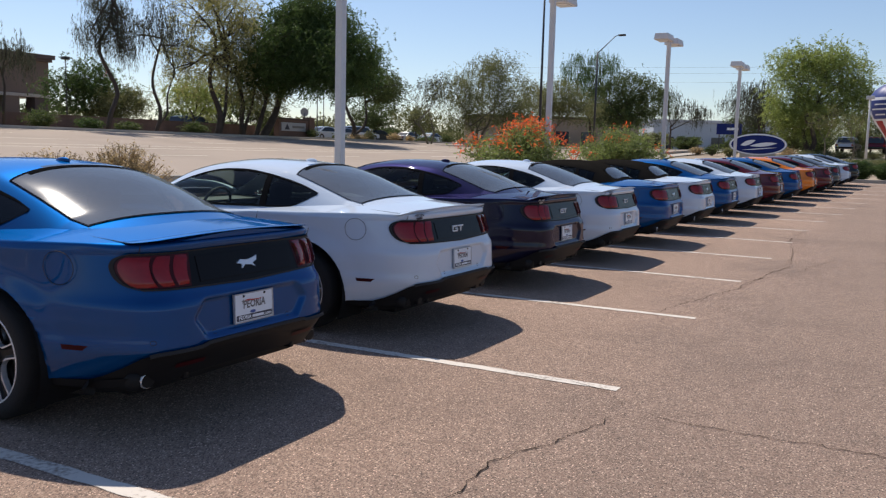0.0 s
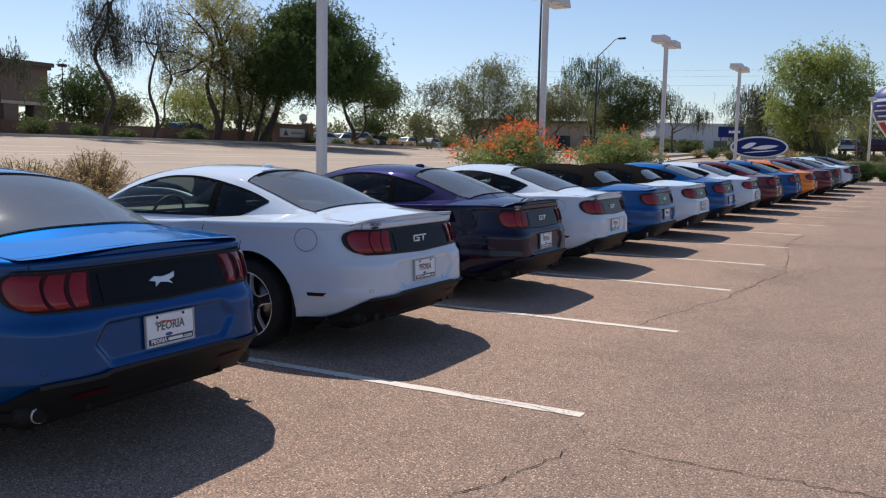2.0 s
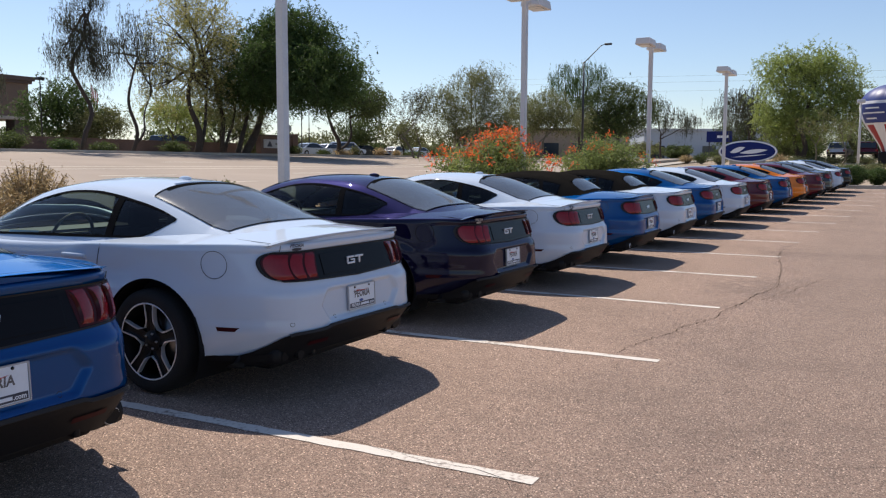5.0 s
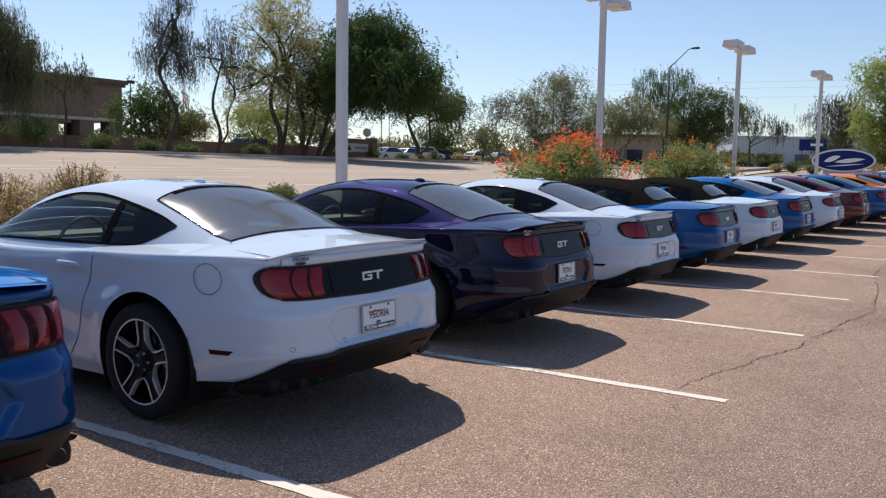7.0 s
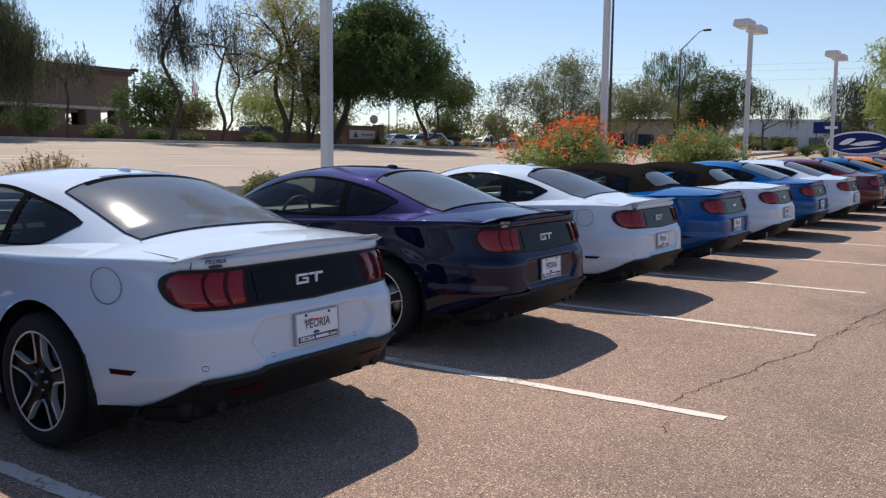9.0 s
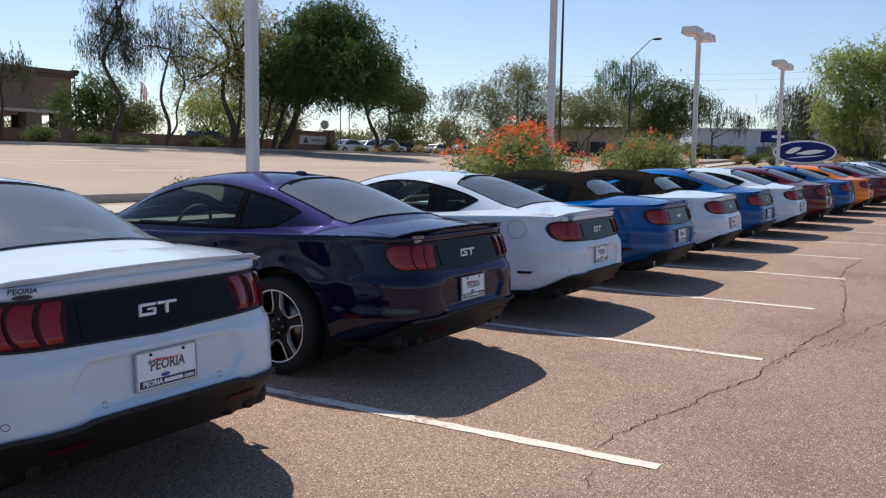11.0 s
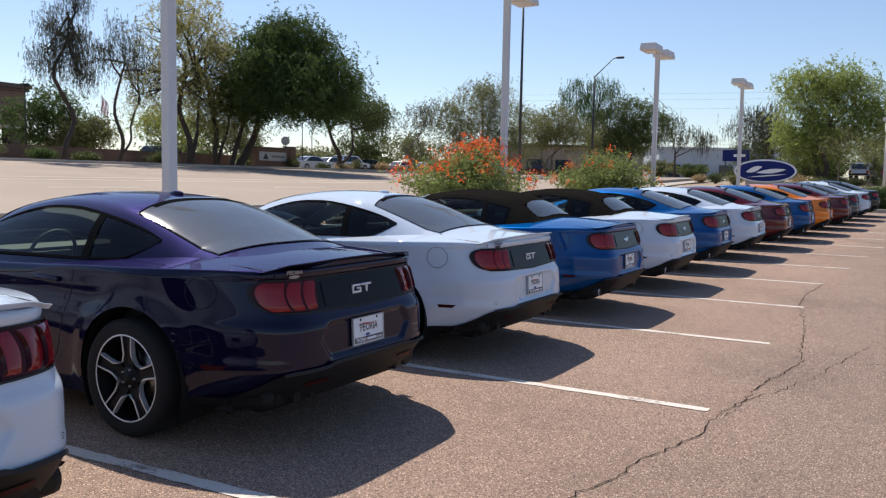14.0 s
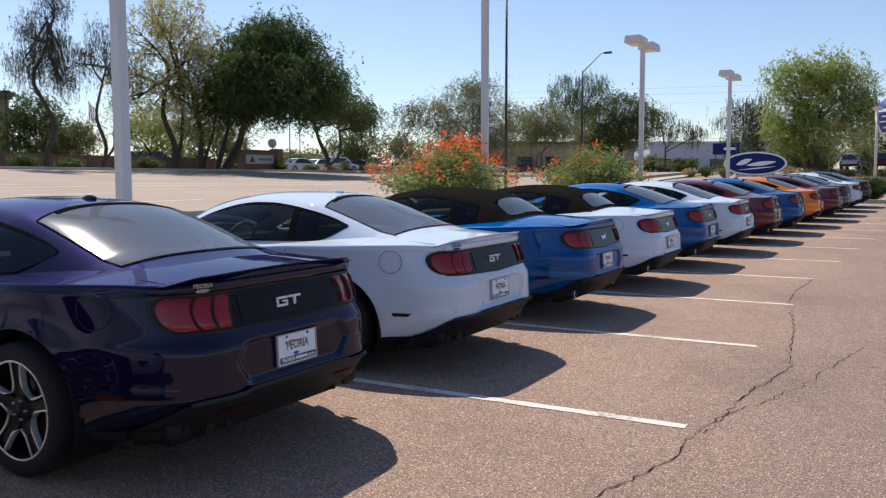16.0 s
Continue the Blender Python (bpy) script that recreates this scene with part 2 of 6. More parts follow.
MAT = {
    "asphalt": asphalt_material("asphalt", (0.286, 0.193, 0.146), (0.47, 0.347, 0.270), (0.100, 0.071, 0.058)),
    "road": material("road_asphalt", (0.33, 0.265, 0.215), 0.9, 0, 0.15, 0.2, 30, 0.3),
    "dirt": material("desert_dirt", (0.33, 0.26, 0.19), 0.95, 0, 0.30, 0.25, 14, 0.5),
    "concrete": material("kerb_concrete", (0.42, 0.38, 0.33), 0.85, 0, 0.18, 2, 40, 0.3),
    "line": line_material(),
    "road_line": material("road_line_paint", (0.62, 0.56, 0.46), 0.8, 0, 0.20, 1.5, 20, 0.2),
    "crack": material("crack_tar", (0.036, 0.029, 0.025), 1.0, 0, 0.4, 4, 40, 0.0, spec=0.0),
    "rubber": material("tyre_rubber", (0.010, 0.010, 0.011), 0.85, 0, 0.2, 6, 80, 0.2),
    "rim_dark": material("dark_alloy", (0.009, 0.009, 0.010), 0.45, 0.0, 0.1, 5, 60, spec=0.2),
    "machined": material("machined_alloy", (0.72, 0.74, 0.78), 0.28, 0.45, 0.08, 6, 90),
    "steel": material("disc_steel", (0.30, 0.29, 0.28), 0.40, 1.0, 0.15, 10, 90),
    "badge": material("satin_badge", (0.66, 0.72, 0.80), 0.25, 0.3, 0.03, 5, 60),
    "chrome": material("chrome", (0.82, 0.83, 0.85), 0.08, 1.0, 0.03, 5, 60),
    "plastic": material("black_plastic", (0.009, 0.009, 0.010), 0.6, 0, 0.2, 6, 90, spec=0.25),
    "trim_black": material("trim_black", (0.010, 0.010, 0.011), 0.9, 0, 0.2, 6, 90, spec=0.0),
    "gap": material("shut_line", (0.016, 0.016, 0.018), 0.8, 0, 0.1, 6, 60),
    "gloss_black": material("gloss_black", (0.008, 0.008, 0.009), 0.12, 0, 0.1, 4, 60, coat=0.5),
    "panel_black": material("tail_panel_black", (0.008, 0.008, 0.010), 0.20, 0, 0.1, 4, 60, spec=0.12),
    "lamp_red": material("lamp_red", (0.22, 0.008, 0.012), 0.42, 0, 0.15, 5, 50, coat=0.9, spec=0.0),
    "lamp_dark": material("lamp_dark", (0.045, 0.004, 0.006), 0.3, 0, 0.1, 5, 50, coat=0.4, spec=0.0),
    "lamp_side": material("marker_red", (0.045, 0.006, 0.008), 0.45, 0, 0.1, 5, 50, spec=0.08),
    "interior": material("interior_black", (0.020, 0.020, 0.022), 0.65, 0, 0.25, 5, 90),
    "fabric": material("top_fabric", (0.015, 0.0138, 0.0125), 0.95, 0, 0.25, 4, 300, 0.3, spec=0.0),
    "plate_white": material("plate_white", (0.72, 0.78, 0.86), 0.45, 0, 0.04, 4, 60),
    "ink_grey": material("ink_grey", (0.20, 0.19, 0.19), 0.6, 0, 0.1, 4, 60),
    "ink_word": material("ink_word", (0.12, 0.115, 0.125), 0.6, 0, 0.1, 4, 60),
    "ink_dark": material("ink_dark", (0.04, 0.045, 0.07), 0.6, 0, 0.1, 4, 60),
    "ink_red": material("ink_red", (0.45, 0.06, 0.05), 0.6, 0, 0.1, 4, 60),
    "ink_blue": material("ink_blue", (0.03, 0.08, 0.30), 0.5, 0, 0.1, 4, 60),
    "ink_sticker": material("sticker_grey", (0.33, 0.34, 0.36), 0.4, 0.3, 0.1, 4, 60),
    "glass_side": glass_material("side_glass", (0.74, 0.85, 0.79), 0.0, 1.40),
    "glass_quarter": glass_material("quarter_glass", (0.08, 0.09, 0.09), 0.0, 1.42),
    "glass_rear": glass_material("rear_glass", (0.12, 0.13, 0.14), 0.085, 2.4, 0.18),
    "glass_soft": glass_material("top_window", (0.12, 0.13, 0.14), 0.12, 1.9, 0.14),
    "post": material("post_paint", (0.60, 0.59, 0.60), 0.5, 0, 0.08, 1.5, 30),
    "lamp_head": material("lamp_head_paint", (0.66, 0.65, 0.64), 0.5, 0, 0.08, 2, 30),
    "lens": material("lamp_lens", (0.55, 0.55, 0.52), 0.2, 0, 0.08, 2, 30),
    "pole_dark": material("pole_dark", (0.05, 0.05, 0.055), 0.5, 0.4, 0.15, 2, 30),
    "bark": material("bark", (0.065, 0.050, 0.040), 0.95, 0, 0.35, 3, 25, 0.8),
    "bark_pale": material("bark_pale", (0.16, 0.14, 0.10), 0.9, 0, 0.3, 3, 25, 0.6),
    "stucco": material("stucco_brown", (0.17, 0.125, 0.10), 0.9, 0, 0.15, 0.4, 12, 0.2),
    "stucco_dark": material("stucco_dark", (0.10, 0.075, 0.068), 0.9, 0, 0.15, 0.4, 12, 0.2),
    "brick": material("block_wall", (0.155, 0.100, 0.082), 0.9, 0, 0.25, 1.2, 20, 0.4),
    "sign_blue": material("sign_blue", (0.010, 0.022, 0.14), 0.45, 0, 0.06, 1, 20, spec=0.15),
    "sign_white": material("sign_white", (0.78, 0.79, 0.82), 0.35, 0, 0.05, 1, 20),
    "sign_grey": material("sign_return", (0.40, 0.42, 0.46), 0.4, 0.2, 0.05, 1, 20),
    "warehouse": material("warehouse_wall", (0.42, 0.47, 0.52), 0.8, 0, 0.08, 0.2, 6),
    "window_far": material("far_window", (0.03, 0.04, 0.055), 0.1, 0, 0.2, 1, 8),
    "flag_red": material("balloon_red", (0.33, 0.02, 0.03), 0.45, 0, 0.08, 0.8, 12),
    "flag_white": material("balloon_white", (0.75, 0.74, 0.76), 0.45, 0, 0.05, 0.8, 12),
    "flag_blue": material("balloon_blue", (0.025, 0.045, 0.20), 0.45, 0, 0.1, 0.8, 12),
    "straw": leaf_material("straw", (0.36, 0.27, 0.15)),
    "leaf_dark": leaf_material("leaf_dark", (0.072, 0.118, 0.030)),
    "leaf_mid": leaf_material("leaf_mid", (0.085, 0.115, 0.034)),
    "leaf_olive": leaf_material("leaf_olive", (0.180, 0.188, 0.078)),
    "leaf_grey": leaf_material("leaf_grey", (0.074, 0.078, 0.052)),
    "leaf_weep": leaf_material("leaf_weep", (0.075, 0.085, 0.042)),
    "leaf_yellow": leaf_material("leaf_yellow", (0.38, 0.355, 0.125)),
    "leaf_bright": leaf_material("leaf_bright", (0.30, 0.36, 0.10)),
    "leaf_shrub": leaf_material("leaf_shrub", (0.20, 0.25, 0.075)),
    "leaf_dry": leaf_material("leaf_dry", (0.40, 0.30, 0.16)),
    "petal": leaf_material("petal", (0.85, 0.15, 0.04), 0.3),
    "paint_white": paint("paint_white", (0.56, 0.645, 0.765)),
    "paint_blue": paint("paint_blue", (0.0001, 0.060, 0.215), 0.70, 0.50, 0.7),
    "paint_navy": paint("paint_navy", (0.0056, 0.0052, 0.025), 0.42, 0.48, 0.7),
    "paint_ruby": paint("paint_ruby", (0.085, 0.004, 0.010), 0.30, 0.36),
    "paint_orange": paint("paint_orange", (0.75, 0.20, 0.015), 0.25, 0.32),
    "paint_grey": paint("paint_grey", (0.055, 0.060, 0.068), 0.4, 0.30),
    "paint_black": paint("paint_black", (0.008, 0.009, 0.011), 0.0, 0.30),
    "paint_silver": paint("paint_silver", (0.45, 0.46, 0.48), 0.6, 0.30),
}




# ---- the coupes and convertibles ----
# Car space: x = 0 at the rear bumper, -4.79 at the nose; y across; z = 0 at the tyres' feet.
CAR_X, CAR_A, CAR_N, CAR_B = -2.395, 2.395, 8.0, 0.945
REAR_AXLE, FRONT_AXLE, TYRE = -1.025, -3.76, 0.345
ARCH, ARCH_BACK = 0.412, 0.04      # wheel arch: radius, and its middle behind the axle


def wall_width(x, z):
    w = float(np.interp(z, [0.15, 0.24, 0.28, 0.40, 0.52, 0.60, 0.68, 0.78, 0.88, 0.94, 1.0], [0.915, 0.955, 0.978, 0.988, 0.996, 1.0, 0.998, 0.986, 0.976, 0.970, 0.960]))
    hip = math.exp(-((x + 0.95) / 0.62) ** 2) * math.exp(-abs(z - 0.955) / 0.17)
    fender = math.exp(-((x + 3.8) / 0.5) ** 2) * math.exp(-((z - 0.70) / 0.16) ** 2)
    waist = math.exp(-((x + 2.4) / 0.75) ** 2) * math.exp(-((z - 0.46) / 0.15) ** 2)
    flank = math.exp(-((x + 1.50) / 0.72) ** 2) * math.exp(-((z - 0.79) / 0.095) ** 2)
    ledge = smooth_step(-0.72, -0.55, x) * smooth_step(0.545, 0.485, z) * smooth_step(0.26, 0.42, z)
    crease = math.exp(-((x + 2.2) / 1.0) ** 4) * (smooth_step(0.80, 0.86, z) - smooth_step(0.86, 0.93, z))
    taper = curve_at(-x, [0.0, 0.10, 0.22, 0.31, 0.49, 0.75, 1.05, 3.6, 4.2, 4.79], [0.872, 0.884, 0.900, 0.917, 0.949, 0.980, 1.0, 1.0, 0.97, 0.86])
    return taper * (w + 0.055 * hip + 0.022 * fender - 0.034 * waist - 0.016 * flank + 0.010 * ledge + 0.006 * crease)


def rear_push(z):
    return float(np.interp(z, [0.15, 0.24, 0.34, 0.40, 0.435, 0.46, 0.51, 0.60, 0.675, 0.705, 0.725, 0.75, 0.945, 0.965, 0.99, 1.05], [-0.20, -0.12, -0.055, -0.016, 0.008, 0.024, 0.020, 0.016, 0.012, 0.002, -0.014, -0.026, -0.090, -0.078, -0.068, -0.068]))


def nose_push(z):
    return float(np.interp(z, [0.15, 0.3, 0.5, 0.65, 0.75, 0.9], [0.10, 0.03, 0.0, 0.02, 0.10, 0.30]))


def plate_recess(y, z):
    """The six-sided hollow round the plate."""
    half = 0.47 - 0.75 * abs(z - 0.60)
    return 0.026 * smooth_step(half, half - 0.05, abs(y)) * smooth_step(0.485, 0.505, z) * smooth_step(0.705, 0.675, z)


def wall_point(x0, y0, z):
    """A point of the body's side: (x0, y0) on the plan's unit outline, y0 >= 0, at height z."""
    x = CAR_X + CAR_A * x0
    y = CAR_B * wall_width(x, z) * y0
    if x0 > 0:
        x += rear_push(z) * smooth_step(0.55, 0.97, x0) - plate_recess(y, z)
    else:
        x += nose_push(z) * smooth_step(0.55, 0.97, -x0)
    return x, y


def rear_x(y, z):
    """x of the rear fascia at (y, z)."""
    x = -0.1
    for _ in range(14):
        y0 = min(0.9999, abs(y) / (CAR_B * wall_width(x, z)))
        x0 = (1 - y0 ** CAR_N) ** (1 / CAR_N)
        x = CAR_X + CAR_A * x0 + rear_push(z) * smooth_step(0.55, 0.97, x0) - plate_recess(y, z)
    return x


def side_y(x, z):
    """Half-width of the body's side at (x, z), away from the ends."""
    x0 = max(-0.999, min(0.999, (x - CAR_X) / CAR_A))
    return CAR_B * wall_width(x, z) * (1 - abs(x0) ** CAR_N) ** (1 / CAR_N)


def shoulder(x):
    return curve_at(-x, [0.0, 0.25, 0.6, 1.2, 1.8, 2.4, 3.2, 3.9, 4.4, 4.7, 4.79], [1.002, 1.002, 0.998, 0.982, 0.954, 0.935, 0.925, 0.875, 0.79, 0.70, 0.66])


def sill(x):
    return curve_at(-x, [0.0, 0.12, 0.3, 0.65, 1.4, 3.4, 4.3, 4.79], [0.335, 0.325, 0.305, 0.288, 0.20, 0.18, 0.19, 0.20])


def crown(x):
    return curve_at(-x, [0.0, 0.12, 0.45, 0.75, 2.0, 3.3, 4.2, 4.6, 4.79], [0.018, 0.030, 0.062, 0.085, 0.08, 0.085, 0.085, 0.06, 0.02])


def body_outline():
    pts = [((1 - v ** CAR_N) ** (1 / CAR_N), v) for v in np.linspace(0, 0.80, 52)]
    for x0 in np.linspace(pts[-1][0], -pts[-1][0], 132)[1:-1]:
        pts.append((float(x0), (1 - abs(x0) ** CAR_N) ** (1 / CAR_N)))
    return pts + [(-(1 - v ** CAR_N) ** (1 / CAR_N), v) for v in np.linspace(0.80, 0, 12)]


COUPE = ([0.28, 0.42, 0.55, 0.68, 0.9, 1.2, 1.5, 1.9, 2.25, 2.6, 2.95, 3.2, 3.4], [1.030, 1.056, 1.084, 1.120, 1.197, 1.298, 1.362, 1.388, 1.376, 1.31, 1.16, 1.05, 0.985])
SOFT = ([0.80, 0.92, 1.10, 1.32, 1.6, 1.95, 2.25, 2.6, 2.95, 3.2, 3.4], [1.045, 1.125, 1.235, 1.325, 1.375, 1.392, 1.375, 1.31, 1.16, 1.05, 0.985])


def smooth_min(a, b, k):
    h = max(k - abs(a - b), 0.0) / k
    return min(a, b) - h * h * k / 4


def cabin(x, soft):
    """Half-width and height of the cabin's foot, and the roof's height, at x."""
    yb = curve_at(-x, [0.28, 0.5, 0.75, 1.0, 1.3, 1.55, 1.8, 2.3, 2.8, 3.4], [0.63, 0.660, 0.708, 0.762, 0.828, 0.876, 0.899, 0.897, 0.870, 0.75])
    return yb, shoulder(x) - 0.012, curve_at(-x, *(SOFT if soft else COUPE))


def cabin_z(x, y, soft):
    """Height of the cabin's skin: leaning flat sides that turn over a rail into a crowned roof."""
    yb, zb, zc = cabin(x, soft)
    yr = curve_at(-x, [0.28, 0.63, 1.0, 1.4, 1.9, 2.5, 3.0, 3.4], [0.57, 0.605, 0.612, 0.605, 0.605, 0.60, 0.62, 0.64])
    drop = min(0.075 + 0.025 * smooth_step(-1.5, -1.1, x), 0.56 * max(0.0, zc - zb))
    top = zc - drop * (abs(y) / yr) ** 2.4
    f = (yb - abs(y)) / (yb - yr)
    side = zb + (zc - drop - zb + 0.012) * (f + 0.12 * max(0.0, f * (1 - f)))
    return smooth_min(top, side, 0.004 + 0.24 * max(0.0, zc - zb - 0.02))


def cabin_y(x, z, soft):
    lo, hi = 0.0, cabin(x, soft)[0]
    for _ in range(22):
        mid = (lo + hi) / 2
        lo, hi = (mid, hi) if cabin_z(x, mid, soft) > z else (lo, mid)
    return (lo + hi) / 2


WIN_TOP = ([1.045, 1.20, 1.40, 1.65, 1.9, 2.2, 2.5, 2.8, 3.02], [1.122, 1.178, 1.232, 1.276, 1.298, 1.284, 1.208, 1.080, 0.985])
WIN_LOW = ([1.045, 1.13, 1.22, 1.32, 1.6, 2.0, 2.6, 3.02], [1.110, 1.050, 1.008, 0.998, 0.992, 0.985, 0.972, 0.962])


def side_glass(x, v, soft, s, off):
    lo, hi = curve_at(-x, *WIN_LOW), curve_at(-x, *WIN_TOP)
    z = lo + (hi - lo) * v
    return (x, s * (cabin_y(x, z, soft) + off), z + off * 0.4)


def rear_glass_half(x, soft):
    return float(np.interp(-x, [0.90, 1.18], [0.52, 0.44])) if soft else float(np.interp(-x, [0.60, 1.50], [0.575, 0.555]))


def rear_glass_ends(y, soft):
    """x of the rear window's upper and lower edge, bowed across the car."""
    t = min(1.0, abs(y) / 0.57)
    return (-1.18, -0.90) if soft else (-1.425 + 0.075 * t ** 2.6, -0.595 - 0.055 * t * t)


def inside_window(x, y, z, soft):
    if abs(y) > 0.3 and -3.0 < x < (-1.27 if soft else -1.10) and curve_at(-x, *WIN_LOW) + 0.004 < z < curve_at(-x, *WIN_TOP) - 0.004:
        return True
    lo, hi = rear_glass_ends(y, soft)
    if lo + 0.005 < x < hi - 0.005 and abs(y) < rear_glass_half(x, soft) - 0.004:
        return True
    return -3.2 < x < -2.48 and abs(y) < float(np.interp(-x, [2.48, 3.2], [0.52, 0.64]))


def patch(name, f, nu, nv, mat, parent, label=""):
    """A surface patch f(u, v), u and v from 0 to 1, that faces away from the car's middle."""
    verts = [f(i / (nu - 1), j / (nv - 1)) for i in range(nu) for j in range(nv)]
    a, b, c = (Vector(verts[k]) for k in ((nu // 2) * nv + nv // 2, (nu // 2) * nv + nv // 2 - 1, (nu // 2 - 1) * nv + nv // 2))
    inward = (b - a).cross(c - a).dot(a - Vector((-2.0, 0, 0.6))) < 0
    return link_mesh(name, verts, grid_faces(nu, nv, inward), mat, parent, label)


def strip(name, pts, normal, width, mat, parent, label=""):
    """A narrow raised band along points; normal and width in metres."""
    verts, n = [], Vector(normal)
    pts = [Vector(p) for p in pts]
    for i, p in enumerate(pts):
        d = (pts[min(i + 1, len(pts) - 1)] - pts[max(i - 1, 0)]).normalized()
        a = d.cross(n).normalized() * width / 2
        verts += [p - a, p - a * 0.8 + n, p + a * 0.8 + n, p + a]
    return link_mesh(name, verts, grid_faces(len(pts), 4), mat, parent, label, smooth=False)


def ring_on(f, border, name, mat, parent, label="", n=40):
    """A flat frame round a patch f(u, v): border as fractions (u, v)."""
    bu, bv = border
    loop = []
    for k in range(n):
        loop.append((k / n, 0.0))
    for k in range(n):
        loop.append((1.0, k / n))
    for k in range(n):
        loop.append((1 - k / n, 1.0))
    for k in range(n):
        loop.append((0.0, 1 - k / n))
    verts = []
    for u, v in loop:
        verts.append(f(u, v))
        verts.append(f(bu + (1 - 2 * bu) * u, bv + (1 - 2 * bv) * v))
    m = len(loop)
    faces = [(2 * k, 2 * k + 1, 2 * ((k + 1) % m) + 1, 2 * ((k + 1) % m)) for k in range(m)]
    return link_mesh(name, verts, faces, mat, parent, label)


def make_wheel(parent, x, s):
    """A wheel: tyre, dark barrel, five split spokes with bright faces, hub and disc."""
    y = s * 0.815
    prof = [(0.255, -0.12), (0.29, -0.132), (0.325, -0.125), (0.342, -0.10), (0.345, 0.0), (0.342, 0.10), (0.325, 0.125), (0.29, 0.132), (0.255, 0.12)]
    w = new("wheel")
    w.parent, w.location = parent, (x, y, TYRE)
    v, f = lathe(prof, "y", 48)
    link_mesh("tyre", v, f, MAT["rubber"], w, "black rubber tyre")
    v, f = lathe([(0.247, s * 0.117), (0.256, s * 0.121), (0.259, s * 0.112), (0.245, s * 0.085), (0.232, 0.0), (0.225, -s * 0.10)], "y", 48)
    link_mesh("rim", v, f, MAT["rim_dark"], w, "dark alloy rim")
    v, f = lathe([(0.256, s * 0.1195), (0.2505, s * 0.124), (0.245, s * 0.1195)], "y", 48)
    link_mesh("rim_edge", v, f, MAT["machined"], w, "machined bright rim edge")
    v, f = lathe([(0.02, s * 0.02), (0.165, s * 0.02), (0.165, -s * 0.005), (0.02, -s * 0.005)], "y", 32)
    link_mesh("brake_disc", v, f, MAT["steel"], w, "grey steel brake disc")
    for k in range(5):
        a0 = 2 * math.pi * k / 5 + 0.3
        c, sn = math.cos(a0), math.sin(a0)

        def at(r, q, h):
            return (r * c - q * sn, s * h, r * sn + q * c)
        # the dark spoke between its two bright edges
        rows = []
        for r, half, h in ((0.045, 0.034, 0.092), (0.085, 0.040, 0.096), (0.135, 0.026, 0.103), (0.19, 0.029, 0.108), (0.249, 0.036, 0.112)):
            rows += [at(r, q * half, h + dh) for q, dh in ((-1.15, -0.05), (-1.0, 0.0), (-0.55, -0.010), (0.55, -0.010), (1.0, 0.0), (1.15, -0.05))]
        link_mesh("spoke", rows, grid_faces(5, 6), MAT["rim_dark"], w, smooth=False)
        for d in (-1, 1):
            blade = []
            for r, q, half, h in ((0.250, 0.040, 0.0042, 0.116), (0.19, 0.034, 0.0045, 0.112), (0.138, 0.031, 0.0055, 0.107), (0.116, 0.036, 0.0065, 0.104), (0.084, 0.054, 0.0045, 0.099)):
                for e, dh in ((-1, -0.03), (-0.85, 0.001), (0.85, 0.001), (1, -0.03)):
                    blade.append(at(r - (0.006 * e if r < 0.12 else 0.0), d * (q + e * half), h + dh))
            link_mesh("spoke_face", blade, grid_faces(5, 4), MAT["machined"], w, "bright machined spoke edge", smooth=False)
    v, f = lathe([(0.001, s * 0.108), (0.028, s * 0.108), (0.034, s * 0.10), (0.062, s * 0.096), (0.075, s * 0.08), (0.078, s * 0.02)], "y", 24)
    link_mesh("hub_cap", v, f, MAT["rim_dark"], w, "black hub with lug nuts")
    for k in range(5):
        a = 2 * math.pi * k / 5
        v, f = lathe([(0.0005, s * 0.108), (0.007, s * 0.108), (0.009, s * 0.09)], "y", 6)
        link_mesh("lug_nut", [(p[0] + 0.05 * math.cos(a), p[1], p[2] + 0.05 * math.sin(a)) for p in v], f, MAT["steel"], w)
    return w


def letters(text, size, depth=0.0):
    """The verts and faces of built-in lettering, centred."""
    cu = bpy.data.curves.new("lettering", "FONT")
    cu.body, cu.size, cu.extrude, cu.align_x, cu.align_y = text, size, depth, "CENTER", "CENTER"
    cu.resolution_u, cu.offset = 2, size * 0.030
    ob = bpy.data.objects.new("lettering", cu)
    scene.collection.objects.link(ob)
    dg = bpy.context.evaluated_depsgraph_get()
    me = bpy.data.meshes.new_from_object(ob.evaluated_get(dg))
    verts, faces = [tuple(v.co) for v in me.vertices], [tuple(p.vertices) for p in me.polygons]
    bpy.data.objects.remove(ob)
    bpy.data.curves.remove(cu)
    bpy.data.meshes.remove(me)
    return verts, faces


def oval_points(a, b, n=20):
    return [(a * math.cos(2 * math.pi * k / n), b * math.sin(2 * math.pi * k / n)) for k in range(n)]


